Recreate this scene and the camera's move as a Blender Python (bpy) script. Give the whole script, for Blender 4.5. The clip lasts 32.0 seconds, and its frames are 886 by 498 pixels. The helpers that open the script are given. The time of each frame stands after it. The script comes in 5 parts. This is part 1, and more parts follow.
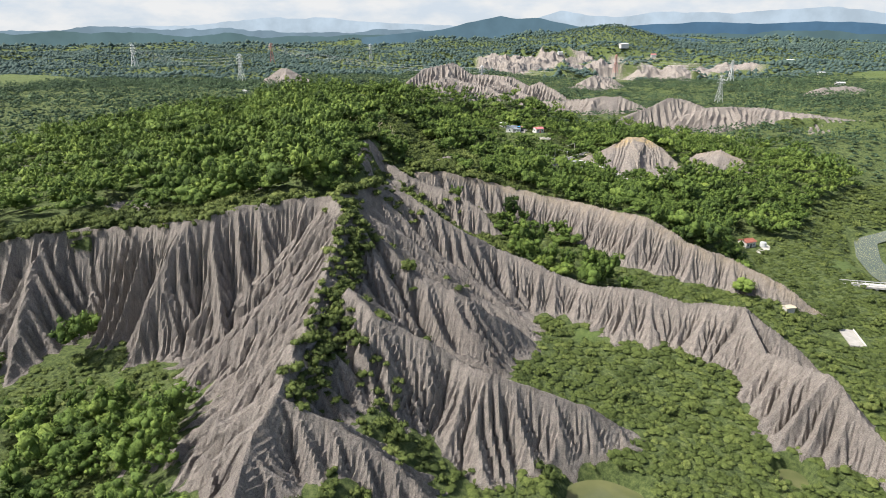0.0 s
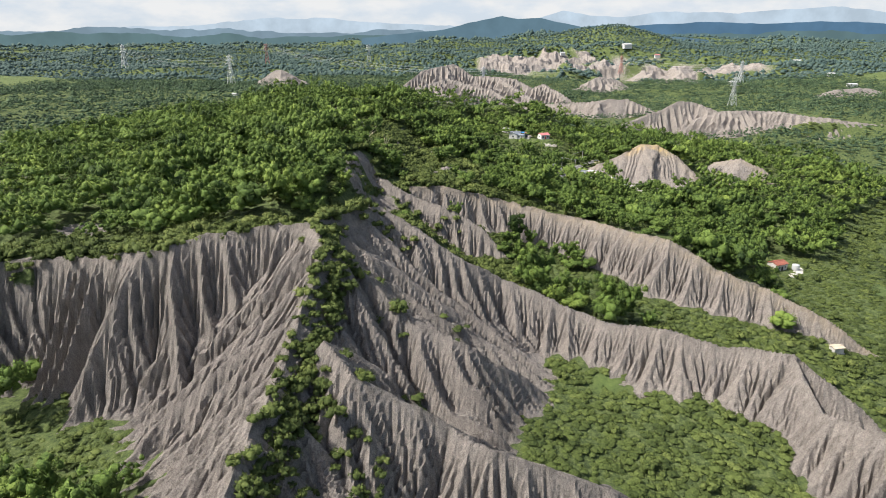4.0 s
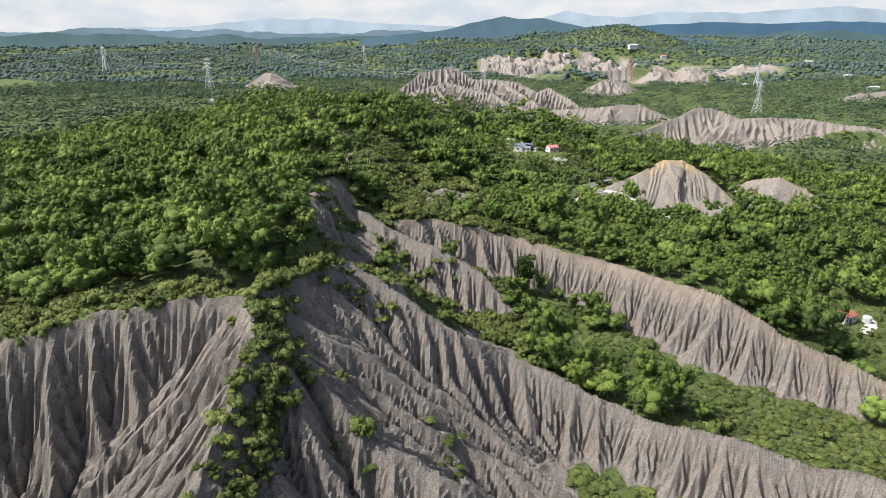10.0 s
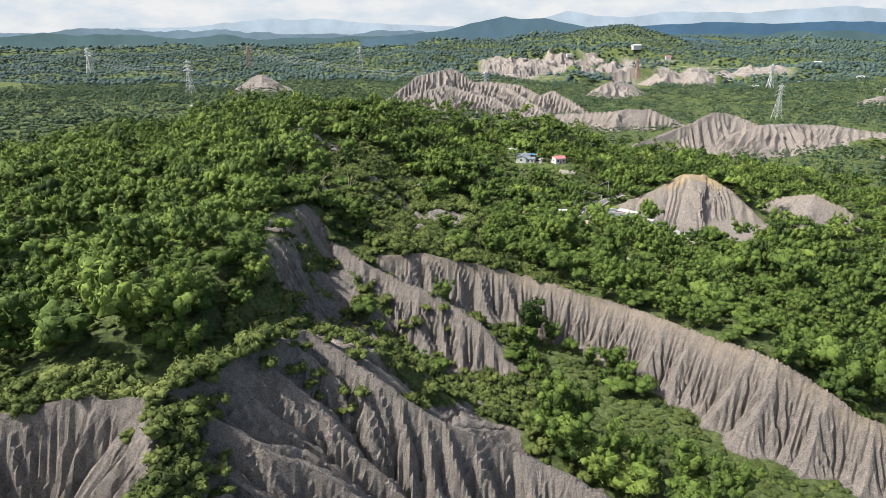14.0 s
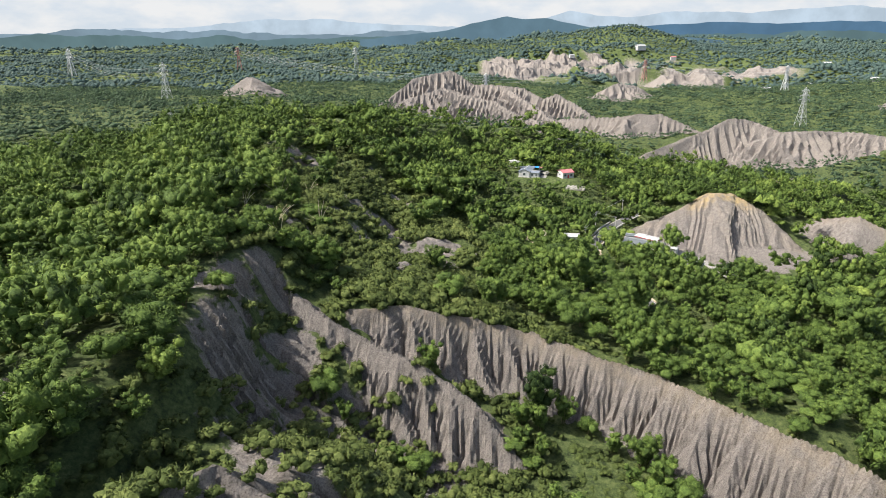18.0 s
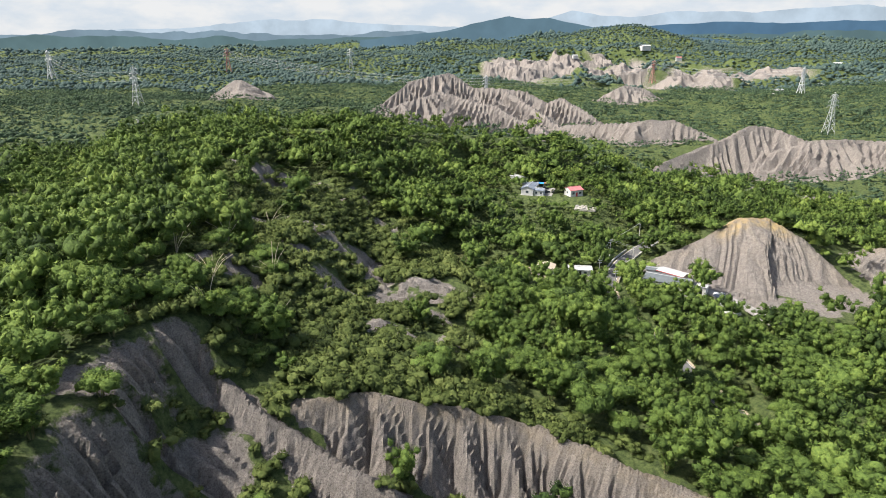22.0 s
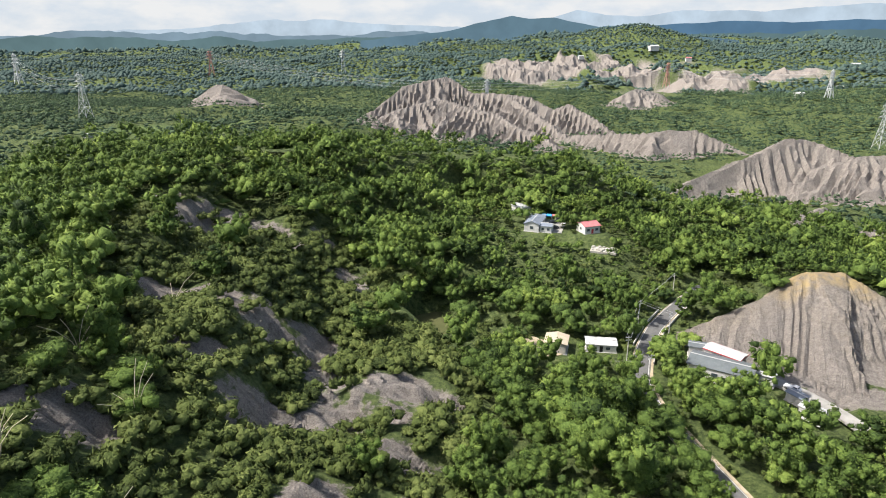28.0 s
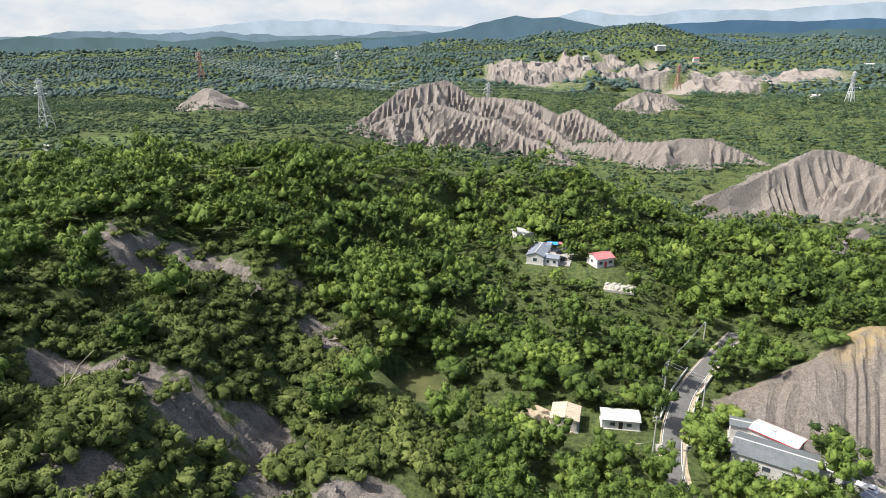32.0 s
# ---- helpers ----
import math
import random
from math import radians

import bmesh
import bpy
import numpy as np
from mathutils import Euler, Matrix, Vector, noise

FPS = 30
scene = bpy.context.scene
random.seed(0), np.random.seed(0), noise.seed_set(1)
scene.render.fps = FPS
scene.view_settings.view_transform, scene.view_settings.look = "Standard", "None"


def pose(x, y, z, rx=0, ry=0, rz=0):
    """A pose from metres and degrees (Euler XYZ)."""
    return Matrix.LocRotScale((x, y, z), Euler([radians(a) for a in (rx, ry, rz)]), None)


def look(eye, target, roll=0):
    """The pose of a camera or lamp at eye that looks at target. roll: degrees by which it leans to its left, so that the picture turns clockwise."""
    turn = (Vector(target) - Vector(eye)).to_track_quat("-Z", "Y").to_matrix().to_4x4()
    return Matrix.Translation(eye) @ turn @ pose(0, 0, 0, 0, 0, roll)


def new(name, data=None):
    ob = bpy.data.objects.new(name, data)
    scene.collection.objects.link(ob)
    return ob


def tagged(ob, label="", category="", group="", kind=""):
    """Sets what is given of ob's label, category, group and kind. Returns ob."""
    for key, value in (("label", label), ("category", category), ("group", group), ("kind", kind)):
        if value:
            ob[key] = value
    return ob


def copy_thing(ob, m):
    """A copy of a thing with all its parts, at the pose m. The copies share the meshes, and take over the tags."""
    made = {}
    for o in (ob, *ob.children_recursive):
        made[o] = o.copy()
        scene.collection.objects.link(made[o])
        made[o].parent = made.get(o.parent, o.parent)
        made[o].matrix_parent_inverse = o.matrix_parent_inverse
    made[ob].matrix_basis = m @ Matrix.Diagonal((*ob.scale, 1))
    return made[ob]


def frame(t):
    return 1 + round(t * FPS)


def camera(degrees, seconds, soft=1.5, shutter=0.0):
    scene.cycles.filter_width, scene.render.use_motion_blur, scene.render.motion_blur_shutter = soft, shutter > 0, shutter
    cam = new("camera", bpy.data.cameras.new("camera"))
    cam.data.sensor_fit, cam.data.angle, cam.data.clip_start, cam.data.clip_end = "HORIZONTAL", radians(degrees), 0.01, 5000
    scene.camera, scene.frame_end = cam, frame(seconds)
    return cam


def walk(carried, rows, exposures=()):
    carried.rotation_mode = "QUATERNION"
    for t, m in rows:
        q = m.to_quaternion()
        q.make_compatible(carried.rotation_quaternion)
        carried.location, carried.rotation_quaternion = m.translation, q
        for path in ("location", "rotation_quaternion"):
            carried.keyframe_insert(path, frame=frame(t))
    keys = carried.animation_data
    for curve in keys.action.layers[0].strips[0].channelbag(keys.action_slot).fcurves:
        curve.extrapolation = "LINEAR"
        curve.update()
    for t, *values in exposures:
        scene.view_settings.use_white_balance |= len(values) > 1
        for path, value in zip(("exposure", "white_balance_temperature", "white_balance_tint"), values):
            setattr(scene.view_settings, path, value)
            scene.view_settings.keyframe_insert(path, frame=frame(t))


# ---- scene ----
cam = camera(70.0, 32.0, 0.95)
PATH = [  # seconds, x, y, z, turn, tilt down, roll
    (0, -0.00, 0.00, 85.00, 0.000, 18.879, 0.000),
    (2, 0.62, 16.14, 84.92, 0.049, 18.865, -0.018),
    (4, 1.41, 33.26, 84.87, 0.098, 18.852, -0.037),
    (6, 2.37, 51.29, 84.85, 0.148, 18.837, -0.058),
    (8, 3.52, 70.16, 84.84, 0.199, 18.823, -0.080),
    (10, 4.85, 89.80, 84.85, 0.253, 18.808, -0.105),
    (12, 6.36, 110.11, 84.87, 0.311, 18.794, -0.131),
    (14, 8.05, 130.99, 84.89, 0.374, 18.781, -0.160),
    (16, 9.92, 152.31, 84.92, 0.444, 18.768, -0.191),
    (18, 11.94, 173.94, 84.95, 0.522, 18.756, -0.224),
    (20, 14.11, 195.74, 85.00, 0.610, 18.746, -0.260),
    (22, 16.39, 217.54, 85.06, 0.711, 18.738, -0.299),
    (24, 18.75, 239.17, 85.16, 0.825, 18.732, -0.341),
    (26, 21.16, 260.45, 85.31, 0.956, 18.730, -0.385),
    (28, 23.56, 281.16, 85.54, 1.105, 18.730, -0.432),
    (30, 25.92, 301.09, 85.88, 1.276, 18.735, -0.483),
    (32, 28.17, 320.00, 86.37, 1.470, 18.744, -0.536),
]
def flown(x, y, z, turn, tilt, roll):
    return pose(x, y, z, 0, 0, turn) @ pose(0, 0, 0, 90 - tilt) @ pose(0, 0, 0, 0, 0, roll)


walk(cam, [(r[0], flown(*r[1:])) for r in PATH])


# ---- light ----
SUN_FROM = Vector((-0.60, -0.03, 0.80)).normalized()
world = bpy.data.worlds.new("world")
scene.world = world
world.use_nodes = True
sky = world.node_tree.nodes.new("ShaderNodeTexSky")
sky.sky_type, sky.sun_disc = "NISHITA", False
sky.sun_elevation = math.asin(SUN_FROM.z)
sky.sun_rotation = math.atan2(SUN_FROM.x, SUN_FROM.y)
sky.dust_density, sky.ozone_density, sky.air_density = 4.0, 0.6, 1.0
background = world.node_tree.nodes["Background"]
background.inputs["Strength"].default_value = 0.135
world.node_tree.links.new(sky.outputs[0], background.inputs[0])
sun = new("sun", bpy.data.lights.new("sun", "SUN"))
sun.data.energy, sun.data.angle, sun.data.color = 4.5, radians(0.6), (1.0, 0.97, 0.93)
sun.matrix_world = look(SUN_FROM * 500, (0, 0, 0))
scene.view_settings.exposure = 0.65


# ---- materials ----
def material(name, rough=0.9):
    """A node material, its tree, and its Principled shader."""
    m = bpy.data.materials.new(name)
    m.use_nodes = True
    shader = m.node_tree.nodes["Principled BSDF"]
    shader.inputs["Roughness"].default_value = rough
    shader.inputs["Specular IOR Level"].default_value = 0.2
    return m, m.node_tree, shader


def node(tree, kind, inputs=(), **props):
    n = tree.nodes.new(kind)
    for key, value in props.items():
        setattr(n, key, value)
    for key, value in dict(inputs).items():
        if isinstance(value, bpy.types.NodeSocket):
            tree.links.new(value, n.inputs[key])
        else:
            n.inputs[key].default_value = value
    return n


def ramp(tree, fac, *stops):
    n = tree.nodes.new("ShaderNodeValToRGB")
    while len(n.color_ramp.elements) < len(stops):
        n.color_ramp.elements.new(0.5)
    for e, (at, colour) in zip(n.color_ramp.elements, stops):
        e.position, e.color = at, (*colour, 1)
    tree.links.new(fac, n.inputs[0])
    return n.outputs[0]


def noise_tex(tree, where, scale, detail=4.0, rough=0.55):
    return node(tree, "ShaderNodeTexNoise", {"Vector": where, "Scale": scale, "Detail": detail, "Roughness": rough}).outputs[0]


def mix(tree, fac, a, b, blend="MIX"):
    n = node(tree, "ShaderNodeMix", data_type="RGBA", blend_type=blend)
    for i, value in ((0, fac), (6, a), (7, b)):
        if isinstance(value, bpy.types.NodeSocket):
            tree.links.new(value, n.inputs[i])
        else:
            n.inputs[i].default_value = value if i == 0 else (*value, 1)
    return n.outputs[2]


def bumped(tree, shader, height, strength, distance):
    b = node(tree, "ShaderNodeBump", {"Height": height, "Strength": strength, "Distance": distance})
    tree.links.new(b.outputs[0], shader.inputs["Normal"])


def ground_material():
    m, tree, shader = material("mudstone_and_soil", 0.95)
    at = node(tree, "ShaderNodeNewGeometry").outputs["Position"]
    stretched = node(tree, "ShaderNodeMapping", {"Vector": at, "Scale": (1.0, 1.0, 0.22)}).outputs[0]
    fine = noise_tex(tree, stretched, 0.9, 6, 0.65)
    broad = noise_tex(tree, at, 0.035, 3)
    mud = ramp(tree, fine, (0.25, (0.132, 0.116, 0.101)), (0.48, (0.228, 0.203, 0.178)), (0.75, (0.33, 0.295, 0.26)))
    mud = mix(tree, ramp(tree, broad, (0.4, (0, 0, 0)), (0.65, (1, 1, 1))), mud, mix(tree, 0.5, mud, (0.20, 0.178, 0.158)))
    grit = noise_tex(tree, at, 3.2, 5, 0.75)
    mud = mix(tree, 0.9, mud, ramp(tree, grit, (0.36, (0.5, 0.49, 0.48)), (0.5, (1.05, 1.05, 1.05)), (0.64, (1.4, 1.38, 1.36))), "MULTIPLY")
    rust = node(tree, "ShaderNodeAttribute", attribute_name="rust").outputs["Fac"]
    speck = noise_tex(tree, at, 0.35, 4)
    rusty = node(tree, "ShaderNodeMath", {0: rust, 1: ramp(tree, speck, (0.35, (0.2, 0.2, 0.2)), (0.6, (1, 1, 1)))}, operation="MULTIPLY").outputs[0]
    mud = mix(tree, rusty, mud, (0.46, 0.34, 0.16))
    weeds = noise_tex(tree, at, 0.7, 6, 0.75)
    soil = ramp(tree, weeds, (0.34, (0.03, 0.042, 0.018)), (0.5, (0.08, 0.11, 0.034)), (0.66, (0.15, 0.175, 0.065)))
    lawn = node(tree, "ShaderNodeAttribute", attribute_name="lawn").outputs["Fac"]
    soil = mix(tree, lawn, soil, ramp(tree, weeds, (0.3, (0.065, 0.10, 0.03)), (0.7, (0.13, 0.175, 0.05))))
    bare = node(tree, "ShaderNodeAttribute", attribute_name="bare").outputs["Fac"]
    edge = node(tree, "ShaderNodeMath", {0: bare, 1: noise_tex(tree, at, 0.45, 5, 0.7)}, operation="ADD").outputs[0]
    cover = ramp(tree, edge, (0.86, (0, 0, 0)), (1.02, (1, 1, 1)))
    tree.links.new(mix(tree, cover, soil, mud), shader.inputs["Base Color"])
    rill = node(tree, "ShaderNodeCombineXYZ", {0: node(tree, "ShaderNodeAttribute", attribute_name="rill").outputs["Fac"],
                                               1: node(tree, "ShaderNodeAttribute", attribute_name="fall").outputs["Fac"]}).outputs[0]
    ribs = noise_tex(tree, node(tree, "ShaderNodeMapping", {"Vector": rill, "Scale": (1.5, 0.10, 1)}).outputs[0], 1.0, 4, 0.6)
    ribs = node(tree, "ShaderNodeMath", {0: node(tree, "ShaderNodeMath", {0: ribs, 1: 0.5}, operation="SUBTRACT").outputs[0]}, operation="ABSOLUTE").outputs[0]
    ribs = node(tree, "ShaderNodeMath", {0: ribs, 1: cover}, operation="MULTIPLY").outputs[0]
    both = node(tree, "ShaderNodeMath", {0: noise_tex(tree, at, 2.3, 6, 0.78), 1: 0.85, 2: ribs}, operation="MULTIPLY_ADD").outputs[0]
    bumped(tree, shader, both, 0.95, 0.95)
    return m


def leaf_material(name, dark, light, young, grain=1.9, relief=0.45):
    """Foliage: colour by clump and spray, broken up at the size of leafy twigs."""
    m, tree, shader = material(name, 0.72)
    shader.inputs["Specular IOR Level"].default_value = 0.12
    at = node(tree, "ShaderNodeNewGeometry").outputs["Position"]
    tint = node(tree, "ShaderNodeAttribute", attribute_name="tint").outputs["Fac"]
    own = node(tree, "ShaderNodeObjectInfo").outputs["Random"]
    twigs = noise_tex(tree, at, grain, 3, 0.7)
    both = node(tree, "ShaderNodeMath", {0: own, 1: 0.10, 2: tint}, operation="MULTIPLY_ADD").outputs[0]
    both = node(tree, "ShaderNodeMath", {0: twigs, 1: 1.1, 2: both}, operation="MULTIPLY_ADD").outputs[0]
    both = node(tree, "ShaderNodeMath", {0: both, 1: 0.55}, operation="SUBTRACT").outputs[0]
    colour = ramp(tree, both, (0.1, dark), (0.6, light), (1.0, young))
    tree.links.new(colour, shader.inputs["Base Color"])
    bumped(tree, shader, twigs, 0.9, relief)
    glow = node(tree, "ShaderNodeBsdfTranslucent", {"Color": mix(tree, 0.5, colour, light)})
    shared = node(tree, "ShaderNodeMixShader", {0: 0.15, 1: shader.outputs[0], 2: glow.outputs[0]})
    tree.links.new(shared.outputs[0], tree.nodes["Material Output"].inputs[0])
    return m


GROUND = ground_material()
BAMBOO = leaf_material("bamboo_leaves", (0.022, 0.04, 0.013), (0.11, 0.168, 0.037), (0.22, 0.288, 0.062))
BUSH = leaf_material("bush_leaves", (0.03, 0.044, 0.014), (0.088, 0.116, 0.031), (0.17, 0.20, 0.06), 1.6, 0.5)
# Leaves of the far woods, with some blue air haze put into their colour.
FAR_LEAF_HAZED = leaf_material("far_leaves_hazed", (0.027, 0.047, 0.028), (0.08, 0.124, 0.062), (0.155, 0.205, 0.098), 0.5, 1.2)
# Greyer and bluer still: the horizon's haze is mixed into this leaf colour.
HORIZON_LEAF_HAZED = leaf_material("horizon_leaves_hazed", (0.03, 0.052, 0.048), (0.06, 0.096, 0.082), (0.105, 0.145, 0.118), 0.12, 2.0)


def plain(name, colour, rough=0.8, grain=1.5, vary=0.25, metal=0.0):
    m, tree, shader = material(name, rough)
    at = node(tree, "ShaderNodeNewGeometry").outputs["Position"]
    n = noise_tex(tree, at, grain, 5, 0.65)
    dull = tuple(c * (1 - vary) for c in colour)
    light = tuple(min(1, c * (1 + vary * 0.5)) for c in colour)
    tree.links.new(ramp(tree, n, (0.3, dull), (0.65, light)), shader.inputs["Base Color"])
    shader.inputs["Metallic"].default_value = metal
    return m


BARK = plain("bamboo_culms", (0.16, 0.15, 0.07))


# ---- the lie of the land ----
def lattice(ix, iy, seed):
    h = (ix.astype(np.int64) * 374761393 + iy.astype(np.int64) * 668265263 + seed * 974711) & 0x7FFFFFFF
    h = ((h ^ (h >> 13)) * 1274126177) & 0x7FFFFFFF
    h = ((h ^ (h >> 16)) * 69069) & 0x7FFFFFFF
    return ((h >> 7) & 0xFFFF) / 65535.0


def soft_noise(x, y, scale, seed=0, octaves=1):
    """Value noise from -1 to 1 with features of that many metres."""
    total, weight, size = 0.0, 0.0, 1.0
    for o in range(octaves):
        u, v = x / scale * 2 ** o + 31.7 * o, y / scale * 2 ** o + 17.3 * o
        iu, iv = np.floor(u), np.floor(v)
        fu, fv = u - iu, v - iv
        fu, fv = fu * fu * (3 - 2 * fu), fv * fv * (3 - 2 * fv)
        a, b = lattice(iu, iv, seed + o), lattice(iu + 1, iv, seed + o)
        c, d = lattice(iu, iv + 1, seed + o), lattice(iu + 1, iv + 1, seed + o)
        total = total + size * ((a * (1 - fu) + b * fu) * (1 - fv) + (c * (1 - fu) + d * fu) * fv)
        weight += size
        size *= 0.5
    return total / weight * 2 - 1


def along(x, y, line):
    """For each place: distance to a line of (x, y, z), the way along it with its bends opened out, the line's height there, and the side (+1 left)."""
    best = np.full(x.shape, 1e9)
    way, high, side = np.zeros(x.shape), np.zeros(x.shape), np.ones(x.shape)
    run, last = 0.0, None
    for (ax, ay, az), (bx, by, bz) in zip(line, line[1:]):
        dx, dy = bx - ax, by - ay
        length = math.hypot(dx, dy)
        heading = math.atan2(dy, dx)
        if last is not None:
            run += 6.0 * abs((heading - last + math.pi) % (2 * math.pi) - math.pi)
        last = heading
        raw = ((x - ax) * dx + (y - ay) * dy) / length ** 2
        f = np.clip(raw, 0, 1)
        px, py = x - ax - f * dx, y - ay - f * dy
        d = np.hypot(px, py)
        out = np.where(raw > 1, 1.0, np.where(raw < 0, -1.0, 0.0))
        lean = np.abs(np.arctan2((raw - f) * length, np.abs((x - ax) * dy - (y - ay) * dx) / length + 1e-6))
        near = d < best
        best = np.where(near, d, best)
        way = np.where(near, run + f * length + out * 6.0 * lean, way)
        high = np.where(near, az + f * (bz - az), high)
        side = np.where(near, np.where(dx * (y - ay) - dy * (x - ax) >= 0, 1.0, -1.0), side)
        run += length
    return best, way, high, side


def crest_slope(line):
    """How steeply a crest line falls at each of its points, against the way along it as along() counts it."""
    runs, grade, run, last = [0.0], [], 0.0, None
    for (ax, ay, az), (bx, by, bz) in zip(line, line[1:]):
        heading = math.atan2(by - ay, bx - ax)
        if last is not None:
            run += 6.0 * abs((heading - last + math.pi) % (2 * math.pi) - math.pi)
        last = heading
        run += math.hypot(bx - ax, by - ay)
        runs.append(run)
        grade.append((bz - az) / math.hypot(bx - ax, by - ay))
    return runs, [grade[0]] + [(a + b) / 2 for a, b in zip(grade, grade[1:])] + [grade[-1]]


# Guide lines of the soft relief: valley floors and wooded crests, (x, y, z).
WASH = [(10, 240, -12), (24, 225, -17), (45, 195, -20), (60, 160, -22), (72, 120, -25), (95, 70, -27)]
SIDE_VALLEY = [(-27, 316, 13), (-17, 304, 4), (-6, 296, -4), (10, 291, -8), (24, 290, -10), (40, 288, -11), (60, 272, -12), (85, 248, -14), (115, 224, -17), (150, 195, -20), (200, 150, -22)]
BOWL = [(-86, 196, -18), (-98, 178, -20), (-104, 155, -22), (-110, 110, -25), (-100, 60, -27)]
BOWL_WEST = [(-112, 176, -21), (-140, 168, -20), (-190, 160, -20)]
BOWL_FOOT = [(-112, 200, -17), (-132, 196, -18), (-160, 190, -19), (-190, 185, -20)]
BOWL_HEAD = [(-86, 197, -18), (-70, 205, -9), (-56, 210, 5), (-45, 213, 20)]
GULLY = [(-18, 262, 20), (-12, 272, 12), (-8, 284, 3)]
HILL_FOOT = [(99, 458, -7), (111, 442, -8), (126, 430, -9.5), (142, 422, -10.5), (165, 415, -12)]
RIDGE_FOOT = [(-90, 900, 0), (-50, 850, -4), (0, 815, -6), (60, 800, -8), (115, 772, -11), (150, 768, -11), (200, 772, -9), (250, 765, -8)]
ROAD_VALLEY = [(82, 366, -8), (76, 400, -7), (74, 430, -6), (82, 459, -6), (99, 485, -6), (117, 507, -5), (126, 550, -4), (135, 620, -5)]
FLAT_EAST = [(150, 212, -21), (165, 300, -20), (175, 350, -17), (170, 400, -12)]
RIVERSIDE = [(215, 150, -24), (215, 290, -24), (260, 360, -24), (330, 420, -24)]
HAMLET = [(40, 586, 3), (60, 566, 4), (86, 540, 2)]
POND_DALE = [(16, 478, -7), (34, 460, -7), (50, 440, -8)]
WOOD_CREST = [(-58, 236, 27), (-52, 262, 33), (-46, 296, 33), (-44, 335, 33), (-60, 390, 32), (-80, 470, 31), (-95, 540, 33), (-120, 640, 26)]
WOOD_BACK = [(-135, 245, 18), (-150, 320, 20), (-160, 420, 22), (-200, 560, 24), (-207, 681, 26)]
WEST = [(-330, 200, 12), (-340, 450, 16), (-400, 700, 18)]
CLIFF_TOP = [(-12, 338, 17), (6, 343, 14), (35, 344, 7), (56, 332, 4), (74, 318, 3), (92, 300, 3)]
CLIFF_BACK = [(40, 385, 0), (70, 366, -3), (105, 345, -7), (130, 310, -12)]
EAST_SLOPE = [(0, 405, 6), (5, 440, 4), (-2, 480, 4), (6, 520, 5)]
UPPER_SLOPE = [(-40, 400, 24), (-48, 440, 22), (-50, 497, 20), (-50, 560, 22)]
RIM_BACK = [(-160, 238, 16), (-112, 234, 18), (-78, 228, 26)]
NORTH_FOOT = [(185, 688, -18), (240, 685, -18), (300, 660, -14), (360, 630, -12)]
MASSIF_A = [(-8, 218, -8), (4, 216, -16), (14, 214, -18)]
MASSIF_B = [(-10, 177, -4), (4, 174, -13), (16, 172, -18)]
MASSIF_C = [(-16, 141, -6), (-4, 138, -16), (8, 134, -22)]
CLIFF_FOOT = [(6, 323, 2), (20, 319, -4), (36, 312, -8), (50, 303, -10), (64, 290, -11), (78, 268, -12), (95, 255, -14), (120, 240, -17)]
NORTH_CREST = [(-95, 565, 32), (-50, 575, 32), (-20, 600, 28), (30, 640, 20), (60, 628, 19), (90, 615, 13), (140, 590, -1)]
NORTH = [(-84, 759, 26), (0, 745, 8), (80, 720, -8), (150, 670, -14), (230, 620, -12)]
FAR_NORTH = [(-300, 1030, 31), (-225, 1010, 30), (-130, 990, 4), (-60, 1180, 0), (200, 1100, -10), (300, 900, -15), (480, 900, 0)]
EAST_WOODS = [(220, 470, -8), (260, 560, -6), (330, 640, 0), (450, 700, 4)]
HILL_BACK = [(150, 500, 0), (190, 520, -4), (230, 560, -8)]
GUIDES = [WASH, BOWL_WEST, BOWL_FOOT, BOWL_HEAD, CLIFF_FOOT, MASSIF_A, MASSIF_B, MASSIF_C, NORTH_CREST, GULLY, HILL_FOOT, RIDGE_FOOT, NORTH_FOOT, SIDE_VALLEY, BOWL, ROAD_VALLEY, FLAT_EAST, RIVERSIDE, HAMLET, POND_DALE, WOOD_CREST, WOOD_BACK, WEST, CLIFF_TOP,
          CLIFF_BACK, EAST_SLOPE, UPPER_SLOPE, RIM_BACK, NORTH, FAR_NORTH, EAST_WOODS, HILL_BACK]

